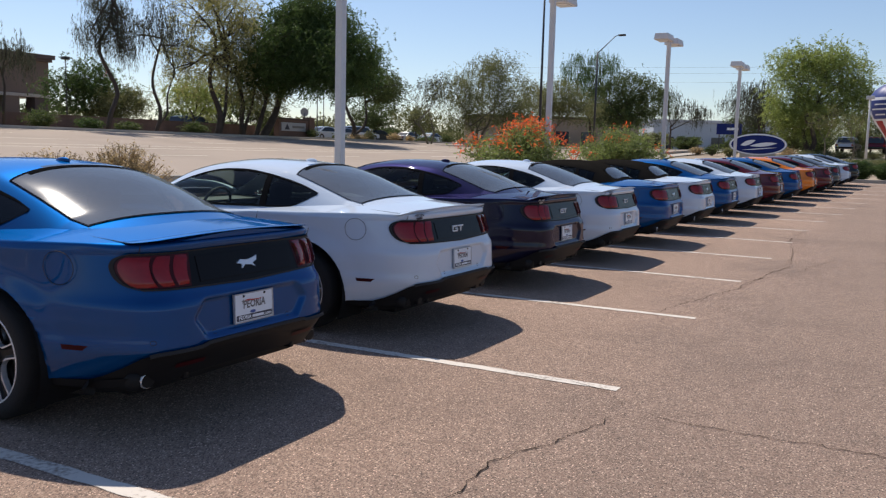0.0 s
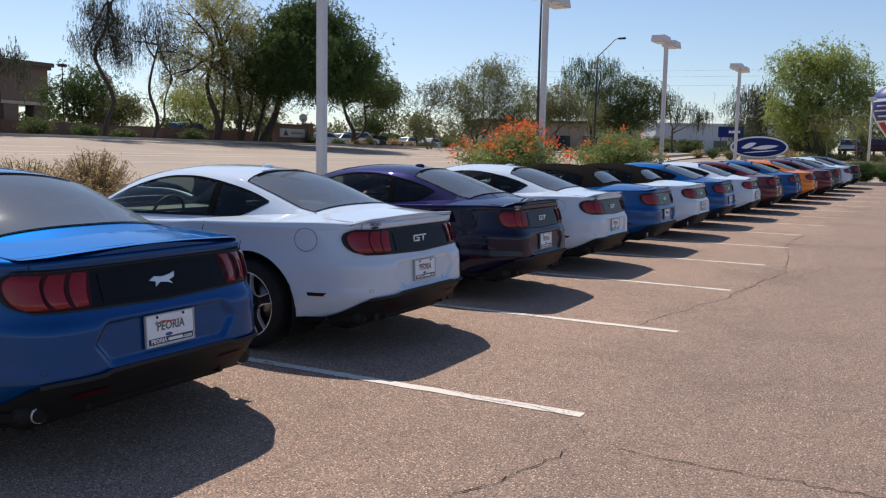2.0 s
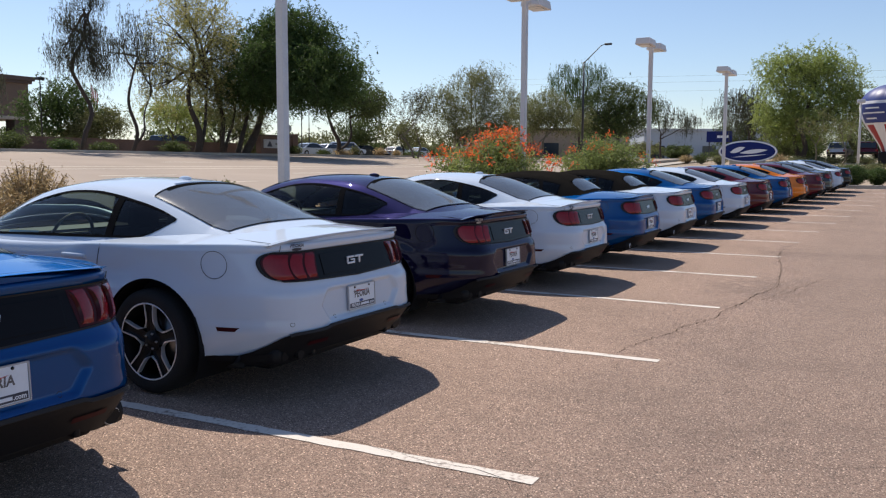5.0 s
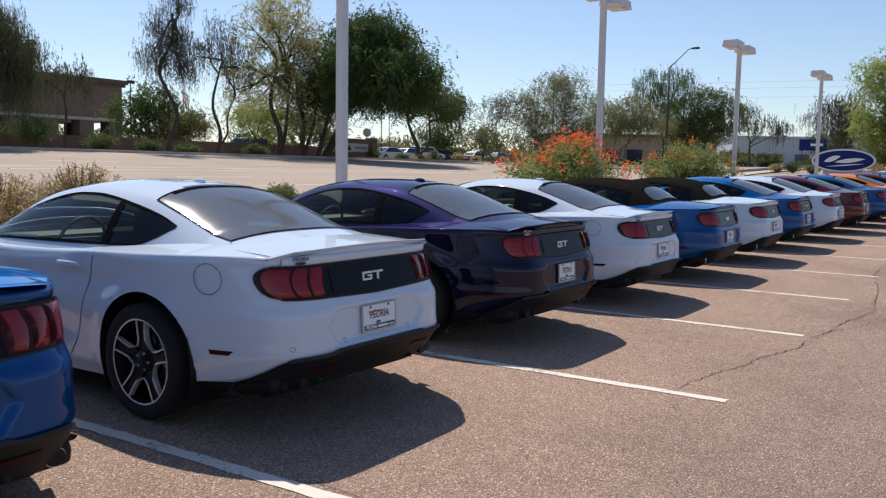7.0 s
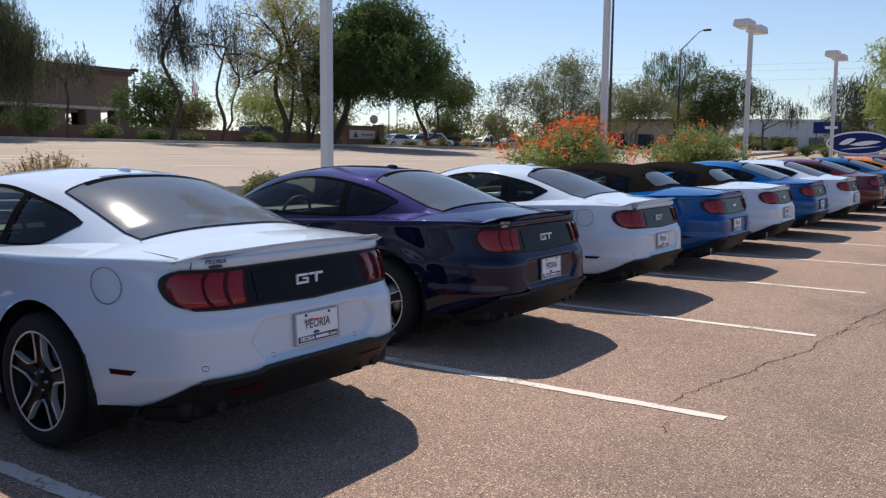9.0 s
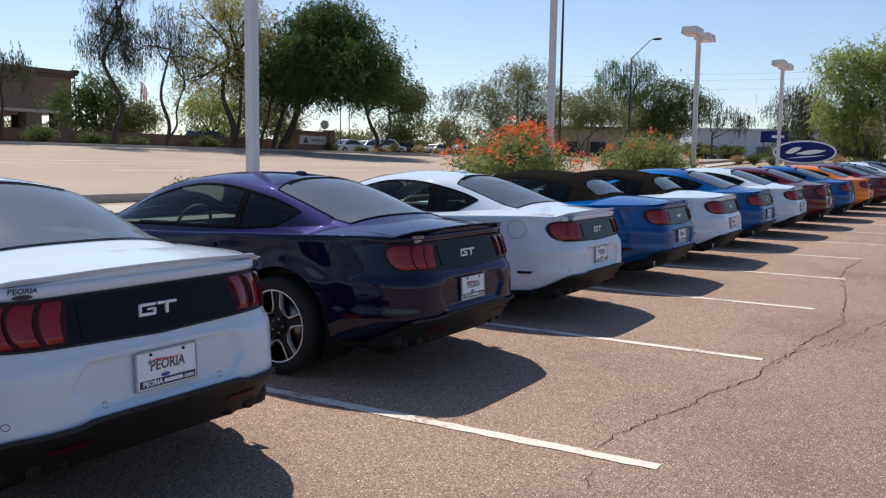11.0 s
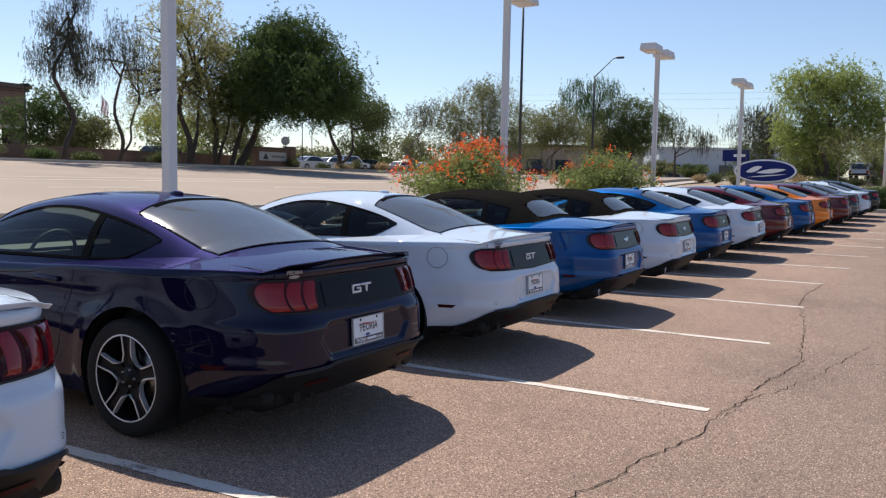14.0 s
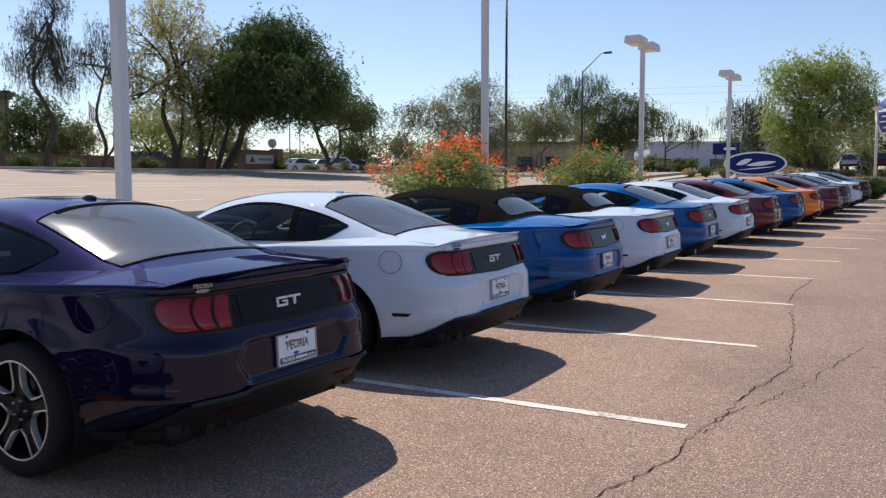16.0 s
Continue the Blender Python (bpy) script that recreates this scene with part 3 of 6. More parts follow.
def make_car(style):
    """style: 'gt' (raised spoiler, two-block badge), 'plain' (small lip, slim badge) or 'soft' (fabric top)."""
    soft = style == "soft"
    car = new("car")
    PAINT = MAT["paint_white"]
    painted = []

    def painted_part(ob):
        painted.append(ob)
        return ob

    # body shell
    outline = body_outline()
    m, rows = len(outline), 60
    verts, faces = [], []
    for s in (-1, 1):
        base = len(verts)
        for (x0, y0) in outline:
            xr = CAR_X + CAR_A * x0
            top, low = shoulder(xr), sill(xr)
            for j in range(rows):
                v = j / (rows - 1)
                z = low + (top - low) * (1 - (1 - v) ** 1.25)
                d = top - z
                soft_edge = 0.045 - 0.032 * smooth_step(-1.9, -1.5, xr) * smooth_step(-0.12, -0.35, xr)
                inset = 0.75 * soft_edge * (1 - math.sqrt(max(0.0, 1 - ((soft_edge - d) / soft_edge) ** 2))) if d < soft_edge else 0.0
                x, y = wall_point(x0, y0, z)
                k = 1 - inset / 0.95
                xx = x - inset * 0.7 * (smooth_step(0.6, 0.97, x0) - smooth_step(0.6, 0.97, -x0))
                px, pz, pin = xx, z, False
                for ax in (REAR_AXLE + ARCH_BACK, FRONT_AXLE):
                    dx, dz = xx - ax, z - 0.352
                    r = math.hypot(dx, dz)
                    if r < ARCH and y0 > 0.5:
                        pin = True
                        px, pz = ax + dx * ARCH / max(r, 0.001), 0.352 + dz * ARCH / max(r, 0.001)
                lip = 0.0
                for ax in (REAR_AXLE + ARCH_BACK, FRONT_AXLE):
                    r = math.hypot(xx - ax, z - 0.352)
                    lip = max(lip, 0.016 * smooth_step(ARCH + 0.14, ARCH + 0.01, r)) if y0 > 0.5 else lip
                verts.append((px, s * (y * k + lip), pz, pin))
        for i in range(m - 1):
            for j in range(rows - 1):
                q = [base + i * rows + j, base + i * rows + j + 1, base + (i + 1) * rows + j + 1, base + (i + 1) * rows + j]
                if all(verts[k][3] for k in q):
                    continue
                faces.append(q if s > 0 else q[::-1])
    # deck, bonnet and the cover between, open under the cabin
    cols = 12
    for s in (-1, 1):
        base = len(verts)
        for i, (x0, y0) in enumerate(outline):
            e = verts[(0 if s < 0 else 1) * m * rows + i * rows + rows - 1]
            for c in range(cols):
                t = c / (cols - 1)
                yy = abs(e[1]) * (1 - t)
                z = e[2] + crown(e[0]) * (1 - (1 - t) ** 2) * (1 - 0.0 * t)
                verts.append((e[0], s * yy, z, False))
        for i in range(m - 1):
            for c in range(cols - 1):
                q = [base + i * cols + c, base + i * cols + c + 1, base + (i + 1) * cols + c + 1, base + (i + 1) * cols + c]
                cx = sum(verts[k][0] for k in q) / 4
                cy = abs(sum(verts[k][1] for k in q) / 4)
                rear_end = -0.92 if soft else -0.66
                if -3.12 < cx < rear_end and cy < cabin(cx, soft)[0] - 0.06:
                    continue
                faces.append(q if s > 0 else q[::-1])
    body = painted_part(link_mesh("body", [v[:3] for v in verts], faces, PAINT, car, "glossy painted body shell"))
    # cabin shell or fabric top
    nx, nt = 190, 96
    lo, hi = (-3.38, -0.82) if soft else (-3.38, -0.29)
    verts, faces = [], []
    for i in range(nx):
        x = lo + (hi - lo) * i / (nx - 1)
        yb, zb, zc = cabin(x, soft)
        for j in range(nt):
            w = math.pi * j / (nt - 1)
            c, sn = math.cos(w), math.sin(w)
            near, far = 0.0, 1.2
            for _ in range(18):
                r = (near + far) / 2
                below = abs(r * c) < yb and zb + r * sn < cabin_z(x, r * c, soft)
                near, far = (r, far) if below else (near, r)
            verts.append((x, near * c, zb + near * sn))
    for q in grid_faces(nx, nt):
        if not all(inside_window(*verts[k], soft) for k in q):
            faces.append(q)
    if soft:
        roof = link_mesh("fabric_top", verts, faces, MAT["fabric"], car, "black fabric folding top")
    else:
        roof = painted_part(link_mesh("roof", verts, faces, PAINT, car, "glossy painted roof and pillars"))
    # glazing
    for s in (-1, 1):
        for ends, nm in (((lambda v: (-3.0, -1.50 - 0.08 * v)), "side_window"), ((lambda v: (-1.46 - 0.08 * v, -1.25 if soft else -1.05)), "quarter_window")):
            tint_of = MAT["glass_side"] if nm == "side_window" else MAT["glass_quarter"]

            def pane_at(u, v, off=0.002, ends=ends):
                a, b = ends(v)
                return side_glass(a + (b - a) * u, v, soft, s, off)
            pane = patch(nm, pane_at, 26, 8, tint_of, car, "greenish clear door glass" if nm == "side_window" else "near-black tinted quarter glass")
            ring_on(lambda u, v, pane_at=pane_at: pane_at(u, v, 0.006), (0.012 if nm == "side_window" else 0.014, 0.055), "window_frame", MAT["trim_black"], pane, "black window surround")
        patch("pillar_trim", lambda u, v: side_glass(-1.503 - 0.08 * v + 0.044 * u, v, soft, s, 0.007), 3, 8, MAT["trim_black"], car, "black door pillar")

    def back_glass(u, v, off=0.003):
        t = 2 * v - 1
        lo, hi = rear_glass_ends(0.57 * t, soft)
        x = lo + (hi - lo) * u
        y = rear_glass_half(x, soft) * t
        if soft:
            y *= max(0.05, 1 - abs(2 * u - 1) ** 3.5) ** 0.28
        return (x + off * 0.4, y, cabin_z(x, y, soft) + off)
    pane = patch("rear_window", back_glass, 30, 40, MAT["glass_soft" if soft else "glass_rear"], car, "grey tinted rear window")
    ring_on(lambda u, v: back_glass(u, v, 0.006), (0.016, 0.005), "window_frame", MAT["trim_black"], pane, "black rear window border")
    if not soft:
        patch("window_band", lambda u, v: back_glass(0.012 + 0.045 * u, 0.12 + 0.78 * v, 0.007), 3, 40, MAT["trim_black"], pane, "black printed band along the top edge")

    def front_glass(u, v, off=0.003):
        x = -3.2 + 0.72 * u
        y = float(np.interp(-x, [2.48, 3.2], [0.52, 0.64])) * (2 * v - 1)
        return (x - off * 0.4, y, cabin_z(x, y, soft) + off)
    pane = patch("windscreen", front_glass, 16, 16, MAT["glass_side"], car, "clear windscreen")
    ring_on(lambda u, v: front_glass(u, v, 0.006), (0.05, 0.03), "window_frame", MAT["gloss_black"], pane)
    # cabin inside
    bm = bmesh.new()
    for size, at in (((2.5, 1.46, 0.02), (-1.95, 0, 0.42)), ((2.5, 0.02, 0.55), (-1.95, 0.74, 0.69)), ((2.5, 0.02, 0.55), (-1.95, -0.74, 0.69)), ((0.02, 1.46, 0.55), (-0.74, 0, 0.66)), ((0.5, 1.40, 0.24), (-2.95, 0, 0.84)), ((0.42, 1.30, 0.03), (-1.0, 0, 0.95))):
        box(bm, size, at)
    part("cabin_lining", bm, MAT["interior"], car, "black cabin lining and dashboard")
    for y in (-0.36, 0.36):
        bm = bmesh.new()
        box(bm, (0.50, 0.48, 0.16), (-2.05, y, 0.56), 0.05)
        box(bm, (0.16, 0.46, 0.47), (-1.78, y, 0.80), 0.06, Matrix.Rotation(radians(16), 3, "Y"))
        box(bm, (0.09, 0.24, 0.15), (-1.68, y, 1.10), 0.04, Matrix.Rotation(radians(12), 3, "Y"))
        part("seat", bm, MAT["interior"], car, "black leather seat", True)
    bm = boxed(((0.45, 1.15, 0.16), (-1.25, 0, 0.60)), ((0.14, 1.15, 0.40), (-1.02, 0, 0.80)), bevel=0.05)
    part("rear_seat", bm, MAT["interior"], car, "", True)
    pts = [(-2.48 + 0.06 * math.sin(a), -0.36 + 0.18 * math.cos(a), 0.93 + 0.17 * math.sin(a)) for a in np.linspace(0, 2 * math.pi, 25)]
    v, f = tube(pts, [0.014] * 25, 6)
    link_mesh("steering_wheel", v, f, MAT["interior"], car, "black steering wheel")
    bm = boxed(((0.02, 0.30, 0.05), (-2.49, -0.36, 0.93)), ((0.02, 0.04, 0.16), (-2.50, -0.36, 0.86)), bevel=0.008)
    part("steering_spoke", bm, MAT["interior"], car)
    # underside and wheel wells
    bm = boxed(((4.3, 1.30, 0.10), (-2.4, 0, 0.24)), ((0.5, 1.2, 0.18), (-0.45, 0, 0.30)), bevel=0.03)
    part("underbody", bm, MAT["plastic"], car, "black underbody")
    for ax in (REAR_AXLE, FRONT_AXLE):
        for s in (-1, 1):
            verts = []
            for a in np.linspace(-0.55, math.pi + 0.55, 22):
                for y in (0.945, 0.60):
                    verts.append((ax + ARCH_BACK * (ax > -2) + (ARCH + 0.001) * math.cos(a), s * min(y, side_y(ax, 0.5) - 0.004), 0.352 + (ARCH + 0.001) * math.sin(a)))
            link_mesh("wheel_arch", verts, grid_faces(22, 2), MAT["plastic"], car, "black wheel arch lining")
            make_wheel(car, ax, s)
    # tail panel and lamps
    def on_rear(y, z, off):
        return (rear_x(y, z) + off, y * (1 + off * 0.3), z)

    TZ = lambda y: (0.752 + 0.030 * abs(y), 0.944 + 0.008 * abs(y))

    def outer(v):
        """Half-width of the tail panel's rounded, pointed ends at the height fraction v."""
        return curve_at(v, [0.0, 0.10, 0.28, 0.60, 0.82, 0.94, 1.0], [0.682, 0.730, 0.756, 0.767, 0.757, 0.732, 0.700])

    def tail(u, v):
        y = outer(v) * (2 * u - 1)
        a, b = TZ(y)
        return on_rear(y, a + (b - a) * v, 0.004)
    panel = patch("tail_panel", tail, 60, 14, MAT["panel_black"], car, "gloss black tail panel")
    ring_on(lambda u, v: on_rear(outer(v) * 1.006 * (2 * u - 1), TZ(outer(v) * (2 * u - 1))[0] - 0.005 + (TZ(0.5)[1] - TZ(outer(v) * (2 * u - 1))[0] + 0.010) * v, 0.005), (0.008, 0.045), "panel_edge", MAT["gap"], panel)
    part("inset", boxed(((0.004, 0.74, 0.140), (0, 0, 0)), bevel=0.0015), MAT["panel_black"], panel, "raised centre of the tail panel").matrix_local = pose(rear_x(0, 0.852) + 0.006, 0, 0.852, 0, -math.degrees(math.atan2(rear_x(0, 0.80) - rear_x(0, 0.90), 0.10)), 0)
    for s in (-1, 1):
        lamp = new("tail_lamp")
        lamp.parent = car
        lamp["label"] = "dark red three-bar tail lamp"

        def lens(u, v):
            v = 0.04 + 0.92 * v
            y = outer(v) - 0.010 - (outer(v) - 0.010 - 0.435 + 0.03 * v) * u
            a, b = TZ(y)
            return on_rear(s * y, a + (b - a) * v, 0.006)
        patch("lens", lens, 16, 12, MAT["lamp_dark"], lamp, "very dark red lens")
        for k in range(3):
            def bar(u, v, k=k, step=0.0):
                vv = 0.08 + 0.84 * v
                a, b = TZ(0.6)
                out, inn = outer(vv) - 0.014, 0.448 - 0.03 * vv
                bow = 0.014 * math.sin(math.pi * v) * (k > 0)
                y = inn + (out - inn) * (3 - k - (0.03 if k == 0 else 0.26) - (0.93 if k == 0 else 0.70) * u) / 3 + bow
                end = math.sin(math.pi * min(0.5, min(v, 1 - v) / 0.24))
                rise = (u ** 0.8) * (1 - step) * (1 if u < 0.97 or step else 0.93)
                return on_rear(s * (y - 0.010 * step), a + (b - a) * vv, 0.007 + 0.015 * rise * end)
            patch("lamp_bar", bar, 11, 15, MAT["lamp_red"], lamp, "red lens bar")
            patch("lamp_step", lambda u, v, bar=bar: bar(1.0, v, step=u), 4, 15, MAT["lamp_dark"], lamp, "black inner step of the bar")
    # badge
    if style == "gt":
        bm = bmesh.new()
        zc, h, t = 0.852, 0.05, 0.013
        for y, z, w, hh in ((-0.055, zc + 0.019, 0.085, t), (-0.055, zc - 0.019, 0.085, t), (-0.091, zc, t, h), (-0.018, zc - 0.010, t, 0.03), (-0.034, zc + 0.001, 0.04, 0.010), (0.046, zc + 0.019, 0.10, t), (0.046, zc - 0.004, 0.016, 0.046)):
            box(bm, (0.012, w, hh), (rear_x(y, z) + 0.012, y + 0.25 * (z - zc), z), 0.003)
        part("badge", bm, MAT["badge"], car, "bright metal block badge")
    else:
        pts = [(-0.085, 0.0), (-0.05, 0.018), (0.0, 0.012), (0.05, 0.02), (0.085, 0.03), (0.075, 0.004), (0.04, -0.008), (0.06, -0.03), (0.03, -0.018), (-0.02, -0.012), (-0.05, -0.032), (-0.045, -0.008)]
        verts = [(rear_x(y, 0.852 + z) + o, y, 0.852 + z) for o in (0.006, 0.016) for y, z in pts]
        n = len(pts)
        faces = [tuple(range(n, 2 * n)), *[(k, (k + 1) % n, n + (k + 1) % n, n + k) for k in range(n)]]
        link_mesh("badge", verts, faces, MAT["badge"], car, "slim bright metal badge", smooth=False)
    # lower fascia
    def diffuser(u, v):
        y = -0.865 + 1.73 * u
        top = curve_at(abs(y), [0.0, 0.40, 0.42, 0.66, 0.72, 0.76, 0.80, 0.87], [0.475, 0.473, 0.462, 0.455, 0.432, 0.380, 0.330, 0.300])
        low = 0.290 - 0.058 * smooth_step(0.58, 0.80, abs(y)) - 0.035 * math.exp(-((abs(y) - 0.60) / 0.13) ** 2)
        z = low + (top - low) * v
        return on_rear(y, z, 0.006 + 0.012 * v)
    patch("lower_fascia", diffuser, 50, 7, MAT["plastic"], car, "matt black lower bumper")
    part("diffuser", boxed(((0.30, 1.10, 0.07), (-0.30, 0, 0.300)), bevel=0.02), MAT["plastic"], car, "black tucked-in diffuser")
    strip("fascia_lip", [on_rear(y, diffuser((y + 0.865) / 1.73, 1.0)[2] - 0.006, 0.017) for y in np.linspace(-0.70, 0.70, 41)], (0.012, 0, 0.004), 0.022, MAT["gap"], car, "black trim edge above the lower bumper")
    for y in (-0.665, -0.565, 0.565, 0.665) if style == "gt" else (-0.655, 0.655):
        r0 = 0.038 if style == "gt" else 0.046
        zt = 0.300
        xt = rear_x(abs(y), zt) + 0.012
        v, f = lathe([(r0 - 0.005, 0.002), (r0 - 0.002, 0.006), (r0, 0.002), (r0 + 0.001, -0.14), (r0 - 0.004, -0.14), (r0 - 0.005, 0.002)], "z", 24)
        # gt tips take the dark alloy: the bumper's shade is put into their colour
        tip = link_mesh("exhaust_tip", [(xt + h + 0.10 * b, y + a, zt + b * 0.9) for a, b, h in v], f, MAT["rim_dark" if style == "gt" else "machined"], car, "round exhaust tip")
        # a flat black disc at the mouth paints the shade inside the pipe
        v, f = lathe([(0.0005, -0.03), (r0 - 0.005, -0.03)], "z", 24)
        link_mesh("bore", [(xt + h + 0.04 + 0.10 * b, y + a, zt + b * 0.9) for a, b, h in v], f, MAT["plastic"], tip, "flat black disc painted as the pipe's shaded inside")
    for sd in (-1, 1):
        shield = bmesh.new()
        box(shield, (0.18, 0.27, 0.115), (rear_x(0.62, 0.30) - 0.100, sd * 0.61, 0.302), 0.045)
        box(shield, (0.10, 0.035, 0.10), (rear_x(0.44, 0.33) - 0.06, sd * 0.435, 0.315), 0.012)
        part("exhaust_surround", shield, MAT["plastic"], car, "black exhaust cut-out surround", True)
    part("muffler", boxed(((0.22, 0.46, 0.13), (-0.33, 0.42, 0.285)), bevel=0.04), MAT["steel"], car, "grey steel muffler box", True)
    for s in (-1, 1):
        patch("reflector", lambda u, v: on_rear(s * (0.36 + 0.19 * u), 0.356 + 0.026 * v, 0.022), 6, 3, MAT["lamp_side"], car, "red bumper reflector")
        def marker(u, v):
            x = -0.489 + 0.185 * u
            z = 0.461 + 0.026 * v
            return (x, s * (side_y(x, z) + 0.006), z)
        def side_lip(u, v):
            x = -0.61 + 0.45 * u
            z = sill(x) + 0.004 - 0.045 * v
            return (x, s * (side_y(x, 0.34) - 0.004 - 0.02 * v), z)
        patch("side_lip", side_lip, 14, 3, MAT["plastic"], car, "black lip below the rear flank")
        patch("side_marker", marker, 8, 3, MAT["lamp_side"], car, "dark side marker lamp")
    # plate with a dealer insert
    plate = new("plate")
    plate.parent = car
    zc = 0.604
    lean = math.atan2(rear_x(0, 0.52) - rear_x(0, 0.68), 0.16)
    plate.matrix_local = pose(rear_x(0, zc) + 0.014, 0, zc, 0, -math.degrees(lean), 0)
    part("plate_board", boxed(((0.010, 0.305, 0.153), (0, 0, 0)), bevel=0.004), MAT["plate_white"], plate, "white dealer insert plate")
    rim = boxed(((0.014, 0.315, 0.006), (0, 0, 0.079)), ((0.014, 0.315, 0.006), (0, 0, -0.079)), ((0.014, 0.006, 0.163), (0, 0.157, 0)), ((0.014, 0.006, 0.163), (0, -0.157, 0)))
    part("plate_frame", rim, MAT["sign_grey"], plate, "thin bright plate frame")
    v, f = letters("PEORIA", 0.054)
    link_mesh("plate_word", [(0.0062, p[0] + 0.10 * p[1], p[1] * 1.12 + 0.016) for p in v], f, MAT["ink_word"], plate, "grey slanted lettering", smooth=False)
    part("plate_band", boxed(((0.002, 0.290, 0.032), (0.0055, 0, -0.055))), MAT["ink_dark"], plate, "dark printed band")
    for word, at in (("PEORIA", -0.080), (".com", 0.108)):
        v, f = letters(word, 0.030)
        link_mesh("band_word", [(0.0068, at + p[0], p[1] - 0.055) for p in v], f, MAT["plate_white"], plate, "white lettering", smooth=False)
    part("band_bar", boxed(((0.002, 0.095, 0.015), (0.0068, 0.027, -0.055))), MAT["plate_white"], plate, "plain white bar")
    stroke = [(-0.085, 0.040), (-0.055, 0.047), (-0.02, 0.043), (0.03, 0.038), (0.075, 0.044), (0.03, 0.033), (-0.02, 0.036), (-0.05, 0.038)]
    link_mesh("plate_swoosh", [(0.0070, y, z) for y, z in stroke], [tuple(range(len(stroke)))], MAT["ink_red"], plate, "thin red printed stroke", smooth=False)
    star = [(-0.090 + (0.017 if k % 2 == 0 else 0.007) * math.sin(k * math.pi / 5), 0.036 + (0.017 if k % 2 == 0 else 0.007) * math.cos(k * math.pi / 5)) for k in range(10)]
    link_mesh("plate_star", [(0.0072, y, z) for y, z in star], [tuple(range(10))], MAT["ink_grey"], plate, "small grey star", smooth=False)
    ov = oval_points(0.024, 0.009)
    link_mesh("plate_oval", [(0.0066, y - 0.015, z - 0.028) for y, z in ov], [tuple(range(len(ov)))], MAT["ink_blue"], plate, "small blue oval", smooth=False)
    for y in (-0.085, 0.085):
        v, f = lathe([(0.0005, 0.010), (0.006, 0.010), (0.008, 0.004)], "z", 8)
        link_mesh("screw", [(h, y + a, 0.066 + b) for a, b, h in v], f, MAT["plastic"], plate)
    # spoiler on the deck lid
    if style == "gt":
        PROFILE = ((-0.15, -0.016), (-0.11, -0.003), (-0.07, 0.003), (-0.02, 0.011), (0.0, 0.015), (0.003, 0.011), (-0.006, 0.004), (-0.03, -0.012))

        def blade(u, v):
            y = -0.735 + 1.47 * u
            e = smooth_step(0.0, 0.10, min(u, 1 - u))
            k = v * (len(PROFILE) - 1)
            i = min(int(k), len(PROFILE) - 2)
            dx, dz = (PROFILE[i][q] + (PROFILE[i + 1][q] - PROFILE[i][q]) * (k - i) for q in (0, 1))
            x = rear_x(min(abs(y), 0.70), 0.985) - 0.10 * max(0.0, abs(y) - 0.70) + dx * (0.75 + 0.25 * e)
            kick = 0.008 * smooth_step(0.62, 0.78, abs(y))
            return (x, y, 1.004 + crown(-0.08) * (1 - (abs(y) / 0.85) ** 2) + (dz * (0.6 + 0.4 * e) if dz > 0 else dz) - 0.022 * (1 - e) + kick * e * (dx > -0.12))
        painted_part(patch("spoiler", blade, 48, 15, PAINT, car, "raised deck lid spoiler"))
    else:
        def lip(u, v):
            y = -0.70 + 1.40 * u
            e = smooth_step(0.0, 0.12, min(u, 1 - u))
            w = 2 * math.pi * v
            return (rear_x(y, 0.985) - 0.055 + 0.055 * math.cos(w), y, 1.003 + 0.03 * (1 - (y / 0.75) ** 2) + 0.007 * e * math.sin(w) + 0.004 * e * math.cos(w))
        painted_part(patch("deck_lip", lip, 36, 9, PAINT, car, "low deck lid lip"))
    # dealer sticker
    stickers = []
    if style == "gt":
        v, f = letters("PEORIA", 0.030)
        zz = 0.978
        word = [(rear_x(-0.57 + p[0], zz + p[1]) + 0.004, -0.57 + p[0], zz + p[1] + 0.010) for p in v]
        stickers.append(link_mesh("sticker_word", word, f, MAT["ink_sticker"], car, "small dealer lettering", smooth=False))
        ov = [(0.036 * math.cos(a), 0.010 * math.sin(a)) for a in np.linspace(0, 2 * math.pi, 20, endpoint=False)]
        stickers.append(link_mesh("sticker_oval", [(rear_x(-0.57 + a, zz - 0.014 + b) + 0.004, -0.57 + a, zz - 0.014 + b) for a, b in ov], [tuple(range(20))], MAT["ink_sticker"], car, "small oval sticker", smooth=False))
    # shut lines, fuel door, handles, mirrors, antenna
    for s in (-1, 1):
        pts = [(-1.43 - 0.37 * (1.0 - z) - 0.06 * smooth_step(0.45, 0.22, z), s * (side_y(-1.43 - 0.37 * (1.0 - z), z) - 0.0005), z) for z in np.linspace(0.22, 0.965, 20)]
        strip("door_gap", pts, (0, s * 0.0022, 0), 0.007, MAT["gap"], car)
        pts = [(-3.02 + 0.05 * z, s * (side_y(-3.0, z) - 0.0005), z) for z in np.linspace(0.22, 0.91, 12)]
        strip("door_gap", pts, (0, s * 0.0022, 0), 0.007, MAT["gap"], car)
        bm = boxed(((0.23, 0.024, 0.032), (-1.71, s * (side_y(-1.71, 0.872) + 0.013), 0.872)), bevel=0.010)
        painted_part(part("door_handle", bm, PAINT, car, "painted door handle", True))
        bm = boxed(((0.11, 0.20, 0.11), (-2.86, s * 0.985, 1.01)), ((0.05, 0.10, 0.03), (-2.86, s * 0.885, 0.965)), bevel=0.014)
        for vert in bm.verts:
            if vert.co.x < -2.87:
                vert.co.z, vert.co.y = 1.0 + (vert.co.z - 1.0) * 0.72, s * 0.97 + (vert.co.y - s * 0.97) * 0.85
        mirror = painted_part(part("wing_mirror", bm, PAINT, car, "painted door mirror", True))
